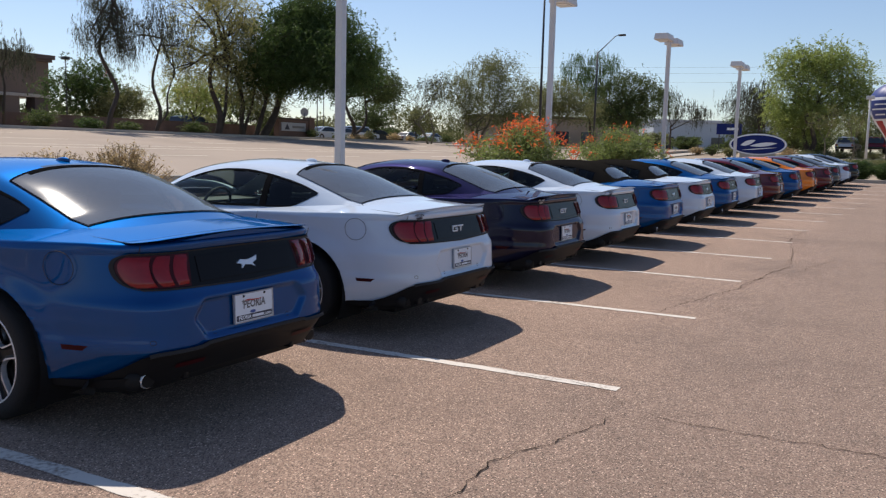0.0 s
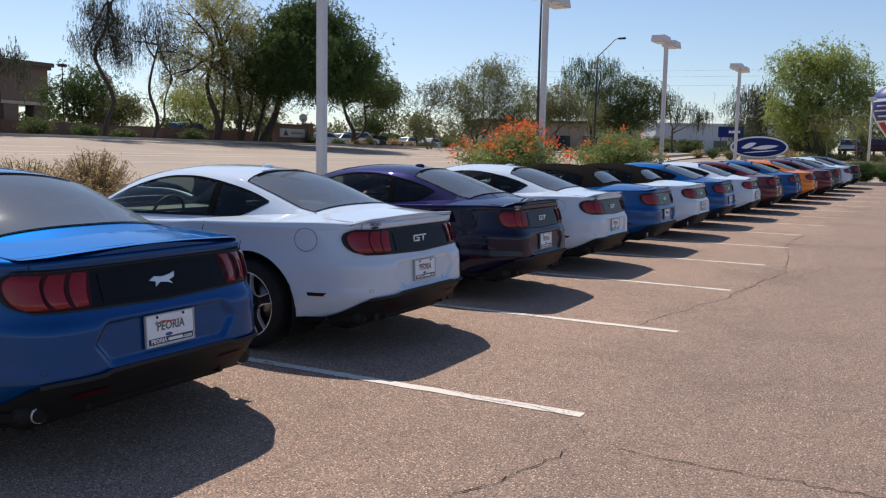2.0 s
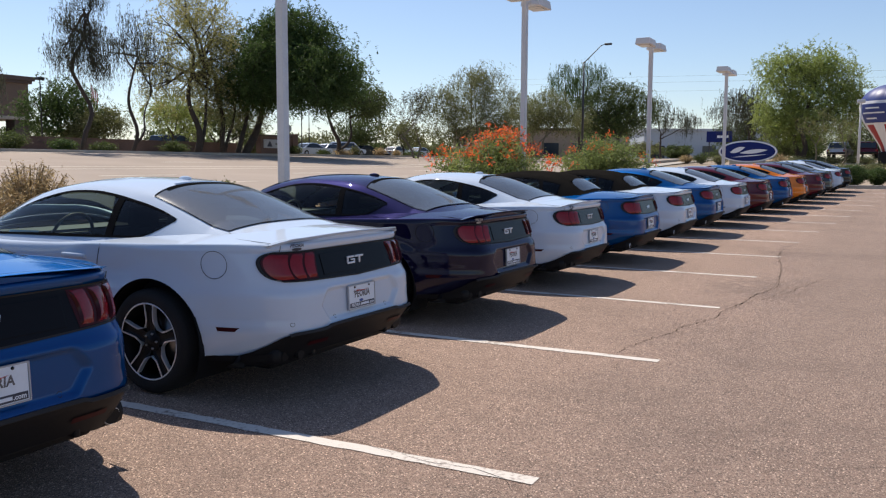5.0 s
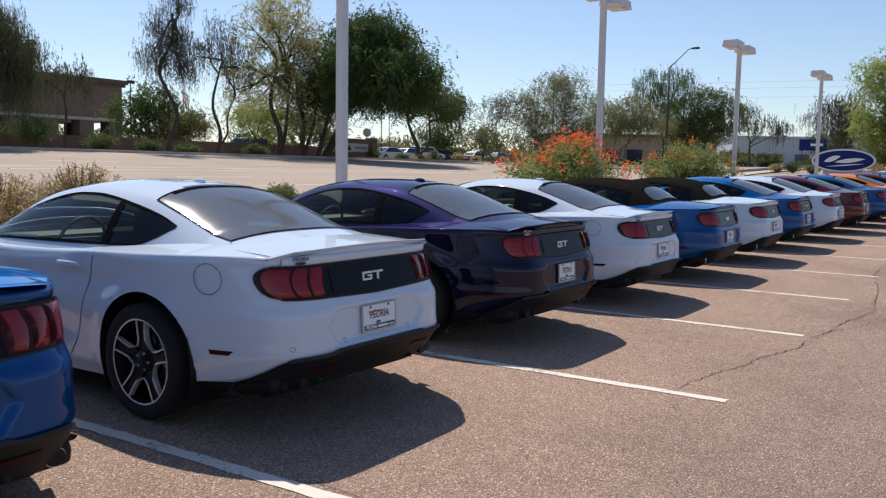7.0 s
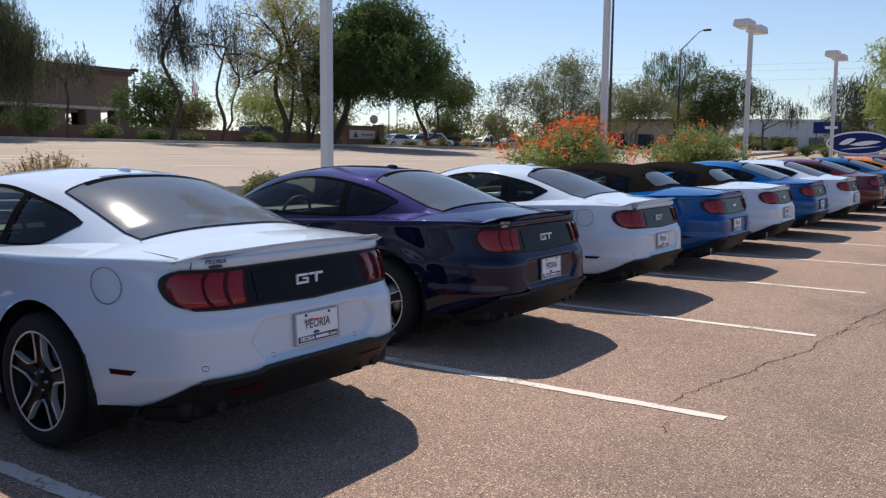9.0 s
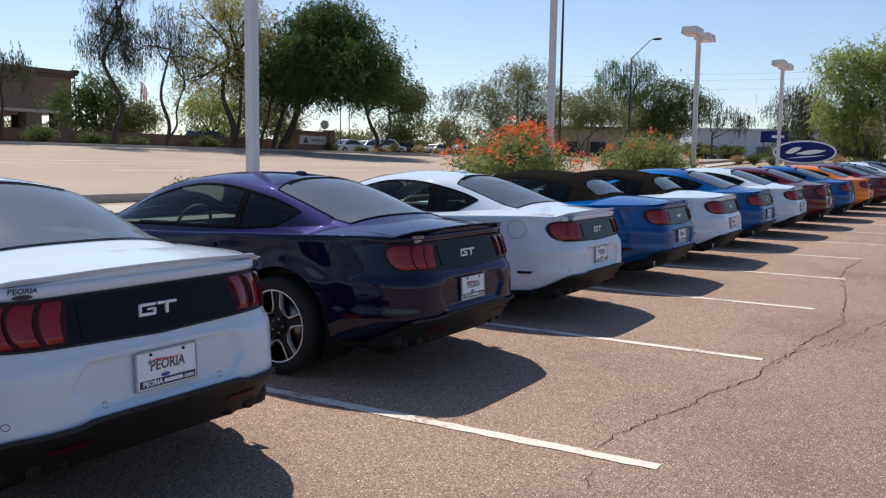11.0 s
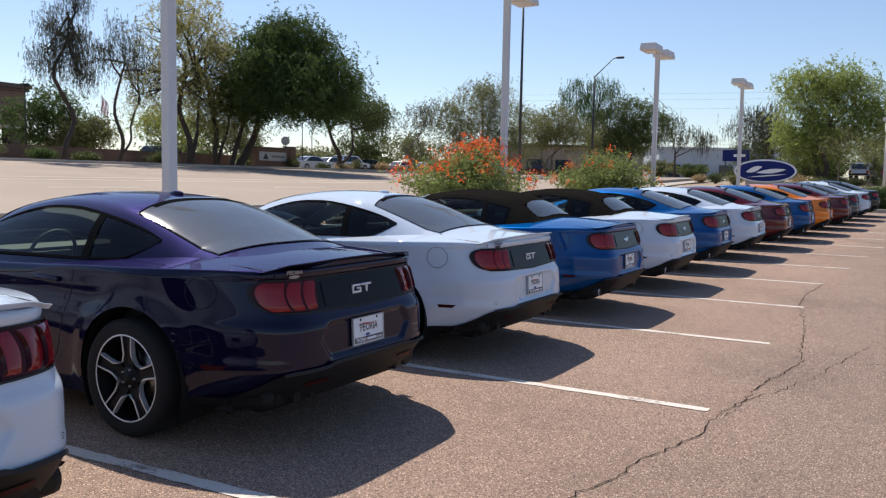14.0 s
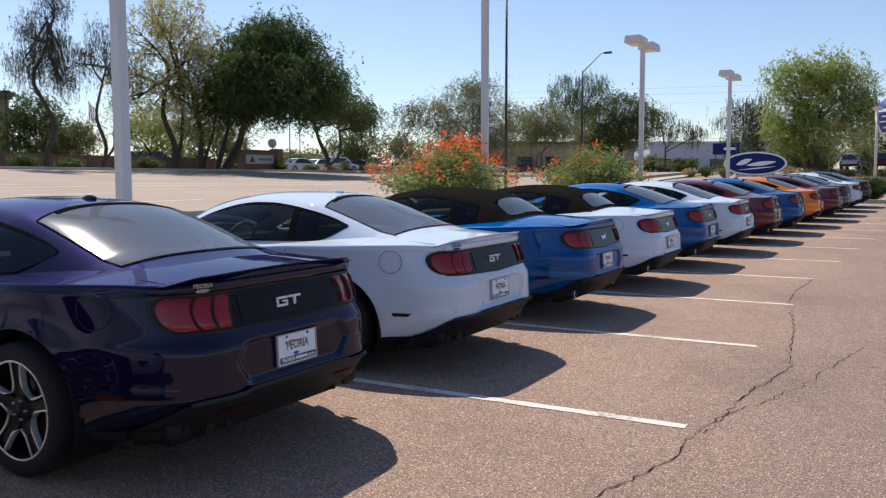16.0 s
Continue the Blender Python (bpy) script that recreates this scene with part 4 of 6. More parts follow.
        part("mirror_glass", boxed(((0.012, 0.16, 0.085), (-2.802, s * 0.985, 1.01)), bevel=0.004), MAT["gloss_black"], mirror, "dark mirror glass")
        seam = []
        for x in np.linspace(-0.64, -0.20, 14):
            y = 0.580 + 0.115 * smooth_step(-0.66, -0.45, x)
            edge = side_y(x, shoulder(x)) - 0.034
            z = max(shoulder(x) + crown(x) * (1 - (y / edge) ** 2), 0 if soft else cabin_z(x, y, False))
            seam.append((x, s * y, z - 0.0005))
        strip("deck_seam", seam, (0, 0, 0.002), 0.005, MAT["gap"], car)
        for yy in (0.672,):
            strip("lid_seam", [(rear_x(yy, z) - 0.0005, s * yy, z) for z in np.linspace(0.952, 0.992, 6)], (0.002, 0, 0), 0.005, MAT["gap"], car)
        for yy in (0.30, 0.68):
            dot = [(rear_x(s * yy + 0.012 * math.cos(a), 0.508 + 0.012 * math.sin(a)) - 0.0003, s * yy + 0.012 * math.cos(a), 0.508 + 0.012 * math.sin(a)) for a in np.linspace(0, 2 * math.pi, 17)]
            strip("parking_sensor", dot, (0.0014, 0, 0), 0.003, MAT["gap"], car, "small round parking sensor")
    ring = []
    for a in np.linspace(0, 2 * math.pi, 29):
        x, z = -0.50 + 0.086 * math.cos(a), 0.872 + 0.086 * math.sin(a)
        ring.append((x, -(side_y(x, z) - 0.0005), z))
    strip("fuel_door", ring, (0, -0.0015, 0), 0.0035, MAT["gap"], car, "round fuel door seam")
    bm = bmesh.new()
    bmesh.ops.create_uvsphere(bm, u_segments=12, v_segments=8, radius=1, matrix=pose(-1.62, 0, cabin_z(-1.62, 0, soft) + 0.004) @ Matrix.Diagonal((0.065, 0.024, 0.022, 1)))
    painted_part(part("antenna", bm, PAINT, car, "small painted roof antenna", True)) if not soft else bm.free()
    if not soft:
        def stop_lamp(u, v):
            y = -0.30 + 0.60 * u
            x = rear_glass_ends(y, False)[0] - 0.022 + 0.034 * v
            return (x, y, cabin_z(x, y, False) + 0.009)
        patch("stop_lamp", stop_lamp, 14, 3, MAT["gloss_black"], car, "dark high stop lamp strip")
    # nose
    patch("grille", lambda u, v: (wall_point(-(1 - (abs(1.2 * u - 0.6)) ** CAR_N) ** (1 / CAR_N), 0.5, 0.4 + 0.25 * v)[0] - 0.006, -0.6 + 1.2 * u, 0.40 + 0.25 * v), 16, 4, MAT["plastic"], car, "black front grille")
    for o in painted + stickers:
        o.material_slots[0].link = "OBJECT"
        o.material_slots[0].material = PAINT
    return car


def paint_car(car, mat):
    for o in car.children_recursive:
        if o.material_slots and o.material_slots[0].link == "OBJECT":
            sticker = o.name.startswith("sticker")
            dark = mat in (MAT["paint_white"], MAT["paint_orange"])
            o.material_slots[0].material = (MAT["ink_dark"] if dark else MAT["ink_sticker"]) if sticker else mat


# ---- ground, lot and street ----
def sheet(name, xs, ys, lift, mat, label, category):
    verts = [(x, y, ground_z(x, y) + lift) for x in xs for y in ys]
    ob = link_mesh(name, verts, grid_faces(len(xs), len(ys), True), mat)
    return tagged(ob, label, category, kind="structure")


def span(*stops):
    """Coordinates from (start, end, count) runs."""
    out = []
    for a, b, n in stops:
        out += [float(v) for v in np.linspace(a, b, n, endpoint=False)]
    return out + [float(stops[-1][1])]


sheet("ground", span((-1500, -200, 6), (-200, -60, 8), (-60, 20, 54), (20, 200, 8), (200, 1500, 5)), span((-1500, -60, 6), (-60, 90, 60), (90, 300, 8), (300, 2500, 6)), -0.05, MAT["dirt"], "dry brown desert ground reaching to the horizon", "ground")
LOT_EDGE = -8.0
sheet("parking_lot", span((LOT_EDGE, 60, 40)), span((-60, 44.5, 90)), 0.0, MAT["asphalt"], "worn grey-brown asphalt of the parking lot", "asphalt")
sheet("drive_lane", span((0.8, 60, 20)), span((44.5, 140, 40)), 0.0, MAT["asphalt"], "asphalt lane leading on past the row", "asphalt")
sheet("road", span((-46.0, -17.0, 30)), span((-250, 300, 90)), 0.0, MAT["road"], "wide pale sun-bleached street", "road")


def kerb(name, pts, height, width, label):
    """A kerb stone run along points in the plan."""
    verts = []
    for i, (x, y) in enumerate(pts):
        a, b = pts[max(0, i - 1)], pts[min(len(pts) - 1, i + 1)]
        d = Vector((b[0] - a[0], b[1] - a[1])).normalized()
        n = Vector((-d.y, d.x)) * width / 2
        z = ground_z(x, y)
        for o, h in ((-1, -0.05), (-1, height - 0.02), (-0.85, height), (0.85, height), (1, height - 0.02), (1, -0.05)):
            verts.append((x + n.x * o, y + n.y * o, z + h))
    ob = link_mesh(name, verts, grid_faces(len(pts), 6), MAT["concrete"], smooth=False)
    return tagged(ob, label, "kerb", kind="structure")


kerb("kerb_lot", [(LOT_EDGE - 0.08, y) for y in np.linspace(-60, 44.5, 60)], 0.15, 0.16, "concrete kerb along the planting strip")
kerb("kerb_street_near", [(-16.9, y) for y in np.linspace(-150, 200, 80)], 0.15, 0.18, "concrete kerb of the street")
kerb("kerb_street_far", [(-46.1, y) for y in np.linspace(-150, 200, 80)], 0.17, 0.20, "concrete kerb on the far side of the street")


def stripe(name, x0, x1, y0, y1, lift, mat, label, group, n=12, seed=0, skew=0.0):
    """A painted stripe with slightly worn, uneven edges."""
    rnd = random.Random(seed)
    verts = []
    for k in range(n + 1):
        t = k / n
        x, y = x0 + (x1 - x0) * t, (y0 + y1) / 2
        if abs(x1 - x0) > abs(y1 - y0):
            for yy in (y0 + 0.004 + rnd.uniform(-0.007, 0.007), y1 - 0.004 + rnd.uniform(-0.007, 0.007)):
                yy += skew * (x - x1)
                verts.append((x, yy, ground_z(x, yy) + lift))
        else:
            y = y0 + (y1 - y0) * t
            for xx in (x0 + rnd.uniform(-0.006, 0.006), x1 + rnd.uniform(-0.006, 0.006)):
                verts.append((xx, y, ground_z(xx, y) + lift))
    ob = link_mesh(name, verts, grid_faces(n + 1, 2, abs(x1 - x0) > abs(y1 - y0)), mat, smooth=False)
    return tagged(ob, label, "marking", group, "structure")


def row_shift(y):
    """The far half of the row stands a little further out into the lane."""
    return 0.055 * max(0.0, y - 19.0) + 0.02 * max(0.0, y - 23.0)


for i in range(-2, 16):
    y = 5.44 + 2.725 * (i - 1)
    end = {1: -1.02, 2: -1.12, 3: -1.16}.get(i, -1.17) + row_shift(y)
    stripe("stall_line", -7.0, end, y - 0.05, y + 0.05, 0.004, MAT["line"], "worn white painted stall line", "stall lines", 70, seed=i, skew=0.03 if i < 3 else 0.0)
for lane, x in enumerate((-22.5, -27.0, -36.5, -41.0)):
    for k in range(-2, 16):
        stripe("lane_dash", x - 0.09, x + 0.09, k * 12.0, k * 12.0 + 4.0, 0.006, MAT["road_line"], "faded white lane dash", "lane dashes", 4, k)
for x in (-31.0, -32.6, -18.2, -44.8):
    stripe("centre_line", x - 0.08, x + 0.08, -60, 150, 0.006, MAT["road_line"], "faded pale painted line along the street", "street lines", 60, 3)


def crack(pts, width, seed):
    """A ragged crack in the asphalt along plan points, as a thin dark seam."""
    rnd, run = random.Random(seed), []
    for (x0, y0), (x1, y1) in zip(pts, pts[1:]):
        n = max(2, int(math.hypot(x1 - x0, y1 - y0) / 0.06))
        run += [(x0 + (x1 - x0) * k / n + rnd.gauss(0, 0.012), y0 + (y1 - y0) * k / n + rnd.gauss(0, 0.012)) for k in range(n)]
    verts = []
    for i, (x, y) in enumerate(run):
        a, b = run[max(0, i - 1)], run[min(len(run) - 1, i + 1)]
        d = Vector((b[0] - a[0], b[1] - a[1])).normalized()
        w = width * rnd.uniform(0.14, 0.62) * min(1.0, i / 4, (len(run) - 1 - i) / 4)
        for s in (-1, 1):
            px, py = x - s * d.y * w / 2, y + s * d.x * w / 2
            verts.append((px, py, ground_z(px, py) + 0.0055))
    ob = link_mesh("crack", verts, grid_faces(len(run), 2), MAT["crack"], smooth=False)
    return tagged(ob, "thin dark ragged crack in the asphalt", "crack", "asphalt cracks", "structure")


CRACKS = [
    ([(-1.18, 3.1), (-1.15, 3.45), (-1.16, 3.9), (-1.04, 4.2), (-0.96, 4.5), (-0.89, 4.78), (-0.81, 5.06)], 0.016),
    ([(-0.78, 5.02), (-0.53, 4.99), (-0.25, 4.98), (-0.04, 4.98), (0.2, 5.01), (0.52, 5.0), (1.4, 5.2)], 0.016),
    ([(-0.82, 5.0), (-0.92, 5.16), (-1.04, 5.31), (-1.29, 5.44), (-1.56, 5.42), (-1.91, 5.46), (-2.3, 5.5), (-2.7, 5.46)], 0.008),
    ([(-1.22, 5.50), (-1.18, 5.62), (-1.14, 5.82)], 0.007),
    ([(-1.48, 8.12), (-1.48, 8.5), (-1.37, 9.0), (-1.28, 9.3), (-1.27, 9.6), (-1.08, 10.28), (-1.10, 10.64), (-1.02, 11.09), (-0.97, 11.85), (-0.80, 12.9), (-0.88, 13.5), (-1.0, 14.9), (-1.25, 16.6), (-1.28, 17.8), (-1.15, 19.4)], 0.018),
    ([(-1.05, 10.6), (-1.0, 11.3), (-0.84, 11.7), (-0.66, 12.3), (-0.54, 13.0), (-0.3, 14.2)], 0.012),
    ([(-1.16, 12.75), (-0.92, 12.82), (-0.86, 13.4)], 0.010),
    ([(-3.18, 7.35), (-3.12, 7.64), (-3.14, 7.95)], 0.008),
    ([(-0.54, 13.0), (0.6, 13.6), (1.6, 13.4)], 0.012),
    ([(-1.48, 8.12), (-1.30, 7.7), (-0.6, 7.75), (0.2, 7.5), (1.2, 7.9)], 0.006),
    ([(-0.7, 6.5), (0.1, 6.3), (0.8, 6.6), (1.5, 6.4)], 0.006),
]
for k, (pts, width) in enumerate(CRACKS):
    crack(pts, width, 40 + k)


# ---- the row of cars ----
STYLES = {s: make_car(s) for s in ("gt", "plain", "soft")}
CARS = [
    ("plain", "paint_blue", 3.845, -2.69, "bright blue coupe parked nose-in on asphalt, tinted rear window"),
    ("gt", "paint_white", 6.54, -2.765, "white coupe with raised spoiler and black-and-silver wheels"),
    ("gt", "paint_navy", 9.325, -2.865, "dark navy-purple coupe with raised spoiler and glossy paint"),
    ("gt", "paint_white", 12.00, -2.93, "white coupe with raised spoiler parked beside a dark coupe"),
    ("soft", "paint_blue", 14.69, -2.90, "bright blue convertible with closed black fabric top"),
    ("soft", "paint_white", 17.42, -2.885, "white convertible with closed black fabric top"),
    ("plain", "paint_blue", 20.14, -2.93, "bright blue coupe between two white cars"),
    ("gt", "paint_white", 22.86, -2.93, "white coupe with spoiler beside a ruby red coupe"),
    ("plain", "paint_ruby", 25.58, -2.93, "ruby red coupe parked in the row"),
    ("plain", "paint_blue", 28.30, -2.93, "bright blue coupe beside an orange coupe"),
    ("plain", "paint_orange", 31.02, -2.93, "bright orange coupe parked in the row"),
    ("plain", "paint_ruby", 33.74, -2.82, "ruby red coupe beside an orange coupe"),
    ("plain", "paint_grey", 36.46, -2.93, "dark grey coupe near the end of the row"),
    ("plain", "paint_white", 39.18, -2.93, "white coupe near the end of the row"),
    ("plain", "paint_black", 41.90, -2.93, "black coupe at the end of the row"),
]
taken = set()
for style, colour, y, x, label in CARS:
    x += row_shift(y)
    slope = math.degrees(math.atan2(ground_z(x - 2, y + 0.8) - ground_z(x - 2, y - 0.8), 1.6))
    m = pose(x, y, ground_z(x, y) + 0.002, slope, 0, 0)
    if style in taken:
        car = copy_thing(STYLES[style], m)
    else:
        car = STYLES[style]
        car.matrix_basis = m
        taken.add(style)
    tagged(car, label, "car", "row of parked cars")
    paint_car(car, MAT[colour])


# ---- lamp posts ----
def lot_lamp(x, y, height=6.35):
    z = ground_z(x, y)
    ob = thing("lamp_post", (x, y, z), "white square steel lamp post with two box heads", "lamp post", "lamp posts")
    part("post", boxed(((0.15, 0.15, height), (0, 0, height / 2)), bevel=0.012), MAT["post"], ob, "white painted square post")
    part("footing", boxed(((0.5, 0.5, 0.5), (0, 0, 0.2)), bevel=0.03), MAT["concrete"], ob, "concrete footing")
    for s in (-1, 1):
        part("arm", boxed(((0.07, 0.30, 0.07), (0, s * 0.20, height - 0.04)), bevel=0.008), MAT["post"], ob)
        bm = bmesh.new()
        box(bm, (0.58, 1.0, 0.25), (0, s * 0.82, height - 0.02), 0.03)
        for v in bm.verts:
            if v.co.z > height:
                v.co.x *= 0.9
                v.co.y = s * 0.82 + (v.co.y - s * 0.82) * 0.94
        head = part("lamp_head", bm, MAT["lamp_head"], ob, "boxy white lamp head")
        part("lens", boxed(((0.42, 0.62, 0.02), (0, s * 0.84, height - 0.15)), bevel=0.004), MAT["lens"], head, "flat glass lens")
    return ob


for x, y, high in ((-9.04, 13.37, 6.35), (-9.12, 24.2, 6.02), (-8.38, 35.2, 5.95), (-7.4, 46.2, 5.75)):
    lot_lamp(x, y, high)


# ---- trees and shrubs ----
def leaf_cloud(centres, size, rng, flat=0.0):
    """Verts and faces of one small leaf blade at each centre, turned at random."""
    n = len(centres)
    a = rng.normal(size=(n, 3))
    a /= np.linalg.norm(a, axis=1)[:, None]
    b = np.cross(a, rng.normal(size=(n, 3)))
    b /= np.linalg.norm(b, axis=1)[:, None]
    if flat:
        a[:, :2] *= 0.22
        a[:, 2] = -1.0
        b = np.cross(a, rng.normal(size=(n, 3)))
        b /= np.linalg.norm(b, axis=1)[:, None]
    s = size * rng.uniform(0.6, 1.35, size=(n, 1))
    c = np.asarray(centres)
    v = np.stack([c - a * s, c + b * s * (0.13 if flat else 0.24), c + a * s, c - b * s * (0.13 if flat else 0.24)], axis=1).reshape(-1, 3)
    return v, [(4 * k, 4 * k + 1, 4 * k + 2, 4 * k + 3) for k in range(n)]


def make_tree(x, y, label, height, lobes, trunk, leaf, seed, lean=(0.0, 0.0), stems=1, clumps=90, per=60, size=0.16, droop=0.0, radius=0.16, bark="bark", clump_r=0.75, fringe=0, category="tree", bends=()):
    """A tree: stems that fork into limbs towards crown lobes (dx, dy, z, r, rz), with leaves in loose clumps."""
    rnd, rng = random.Random(seed), np.random.default_rng(seed)
    ob = thing("tree", (x, y, ground_z(x, y) - 0.05), label, category)
    verts, faces = [], []

    def add(vf):
        o = len(verts)
        verts.extend(vf[0])
        faces.extend(tuple(i + o for i in q) for q in vf[1])

    def limb(p, q, r0, r1, n=7, wob=0.10):
        p, q = Vector(p), Vector(q)
        side = Vector((rnd.uniform(-1, 1), rnd.uniform(-1, 1), rnd.uniform(-0.3, 0.3))) * (q - p).length * wob
        pts = [p.lerp(q, k / n) + side * math.sin(math.pi * k / n) + Vector((rnd.gauss(0, 1), rnd.gauss(0, 1), 0)) * (q - p).length * 0.012 * (0 < k < n) for k in range(n + 1)]
        add(tube(pts, [r0 + (r1 - r0) * k / n for k in range(n + 1)], 7, False))
        return pts

    forks = []
    for k in range(stems):
        off = Vector((rnd.uniform(-0.3, 0.3), rnd.uniform(-0.3, 0.3), 0)) * (stems > 1)
        top = Vector((lean[0], lean[1], 0)) + off * 5 + Vector((0, 0, trunk))
        if k < len(bends):
            run = bends[k]
            top_z = run[-1][1]
            line = [Vector((0.25 * math.sin(z), curve_at(z, [b[1] for b in run], [b[0] for b in run]), z)) for z in np.linspace(run[0][1], top_z, 15)]
            add(tube(line, [radius * (1 - 0.62 * q / 14) * (1 if k == 0 else 0.62) for q in range(15)], 8, False))
            forks.append(line)
        else:
            forks.append(limb(off, top, radius, radius * 0.62, 9, 0.14))
    tips = []
    for n, (dx, dy, z, r, rz) in enumerate(lobes):
        stem = forks[n % stems]
        start = stem[-1 - (n // stems) % 3]
        c = Vector((dx, dy, z))
        main = limb(start, c, radius * 0.5, radius * 0.14, 8, 0.16)
        for k in range(9):
            w = Vector(rng.normal(size=3)).normalized()
            tip = c + Vector((w.x * r, w.y * r, w.z * rz)) * rnd.uniform(0.6, 0.95)
            br = limb(main[rnd.randint(3, 8)], tip, radius * 0.16, radius * 0.03, 5, 0.2)
            tips += [br[3], br[-1]]
            for _ in range(2):
                w2 = Vector(rng.normal(size=3)).normalized() * r * 0.45
                limb(br[rnd.randint(2, 4)], br[-1] + w2, radius * 0.06, radius * 0.015, 3, 0.2)
    link_mesh("trunk", verts, faces, MAT[bark], ob, "rough forking trunk and limbs")
    total = sum(r * r for *_, r, _ in lobes)
    pts = []
    for dx, dy, z, r, rz in lobes:
        n = max(3, int(clumps * r * r / total))
        for _ in range(n):
            w = rng.normal(size=3)
            w /= np.linalg.norm(w)
            k = rng.uniform(0.25, 1.0) ** 0.5
            c = np.array([dx + w[0] * r * k, dy + w[1] * r * k, z + w[2] * rz * k])
            cr = clump_r * rng.uniform(0.5, 1.25)
            cnt = int(2.7 * per * rng.uniform(0.4, 1.4))
            # drooping sprays: long hanging strands, or short arching ones
            hang = droop or 0.75
            run = 22 if hang > 1.6 else 15
            for _ in range(max(2, cnt // (run - 1))):
                s = c + rng.normal(size=3) * cr * np.array([0.6, 0.6, 0.45])
                length = hang * rng.uniform(0.35, 1.25)
                t = rng.uniform(0, 1, run)[:, None]
                side = rng.normal(size=2) * (0.10 if droop else 0.45)
                pts.append(s + np.hstack([rng.normal(size=(run, 2)) * (0.03 if droop else 0.045) + t * side, rng.normal(size=(run, 1)) * 0.03 - t ** 1.5 * length]))
    for _ in range(fringe):
        dx, dy, z, r, rz = rnd.choice(lobes)
        w = rng.uniform(0, 2 * math.pi)
        top = np.array([dx + r * 0.85 * math.cos(w), dy + r * 0.85 * math.sin(w), z - rz * rng.uniform(0.2, 0.8)])
        t = rng.uniform(0, 1, 40)[:, None]
        pts.append(top + np.hstack([rng.normal(size=(40, 2)) * 0.16, -t * rng.uniform(0.8, 2.2)]))
    v, f = leaf_cloud(np.vstack(pts), size * 0.80, rng, 0.6 if droop else 0.0)
    link_mesh("crown", v, f, MAT[leaf], ob, "", smooth=False)
    return ob


def make_shrub(x, y, label, w, h, leaf, seed, count=2600, size=0.06, petals=0, name="shrub", twigs=46, spread=0.16):
    """A shrub of thin stems and small leaves, with flower clusters at its tips where asked."""
    rnd, rng = random.Random(seed), np.random.default_rng(seed)
    ob = thing(name, (x, y, ground_z(x, y) - 0.02), label, "shrub")
    verts, faces, tips, pts = [], [], [], []
    for _ in range(twigs):
        a, k = rnd.uniform(0, 2 * math.pi), rnd.uniform(0.15, 1.0)
        tip = Vector((w / 2 * k * math.cos(a), w / 2 * k * math.sin(a), h * (1.04 - 0.42 * k * k) * rnd.uniform(0.78, 1.06)))
        mid = tip * 0.5 + Vector((0, 0, h * 0.12))
        vf = tube([Vector((tip.x * 0.1, tip.y * 0.1, 0)), mid, tip], [0.014, 0.009, 0.004] if twigs < 100 else [0.007, 0.006, 0.004], 5, False)
        o = len(verts)
        verts += vf[0]
        faces += [tuple(i + o for i in q) for q in vf[1]]
        tips.append(tip)
        n = count // twigs
        t = rng.uniform(0.25, 1.0, size=(n, 1))
        base = np.where(t < 0.5, np.array(mid) * t * 2, np.array(mid) + (np.array(tip) - np.array(mid)) * (t - 0.5) * 2)
        pts.append(base + rng.normal(size=(n, 3)) * np.array([spread, spread, spread * 0.75]) * min(w, 2.4) / 2.0)
    link_mesh("twig_frame", verts, faces, MAT["bark_pale" if twigs < 100 else "straw"], ob, "thin woody stems")
    pts = np.vstack(pts)
    v, f = leaf_cloud(pts[pts[:, 2] > 0.03], size, rng)
    link_mesh("leaves", v, f, MAT[leaf], ob, "", smooth=False)
    if petals:
        q = []
        for tip in rnd.choices(tips, k=petals):
            q.append(np.array(tip) + np.array([0, 0, 0.05]) + rng.normal(size=(15, 3)) * np.array([0.08, 0.08, 0.08]) + rng.normal(size=3) * np.array([0.16, 0.16, 0.10]) + np.array([0, 0, 0.08]))
        v, f = leaf_cloud(np.vstack(q), 0.06, rng)
        link_mesh("blossom", v, f, MAT["petal"], ob, "orange-red flower clusters", smooth=False)
    return ob


FAR_X = -47.6
make_tree(-48.2, 26.8, "dark weeping tree with long hanging strands before a brown building", 8, [(-1.0, -2.4, 6.2, 1.7, 1.3), (0.6, 0.8, 7.3, 1.6, 1.0), (0, 2.6, 6.2, 1.3, 0.9), (0.5, -4.4, 5.6, 1.7, 1.4), (1.5, 1.2, 5.8, 1.4, 1.0)], 3.4, "leaf_weep", 1, droop=3.6, clumps=190, per=240, size=0.12, clump_r=0.8, bends=[((0, 0), (-0.4, 2.0), (0.5, 3.4), (0.3, 5.0))])
make_tree(-48.8, 32.6, "small thin tree before a brown building", 6, [(0, -1.2, 4.6, 1.4, 0.8), (0, 1.2, 4.8, 1.5, 0.8), (0.6, 0, 5.1, 1.3, 0.6)], 2.6, "leaf_grey", 2, clumps=46, per=50, size=0.14, droop=1.3, radius=0.11, bends=[((0, 0), (-0.1, 1.4), (0.1, 2.8), (0.0, 3.8))])
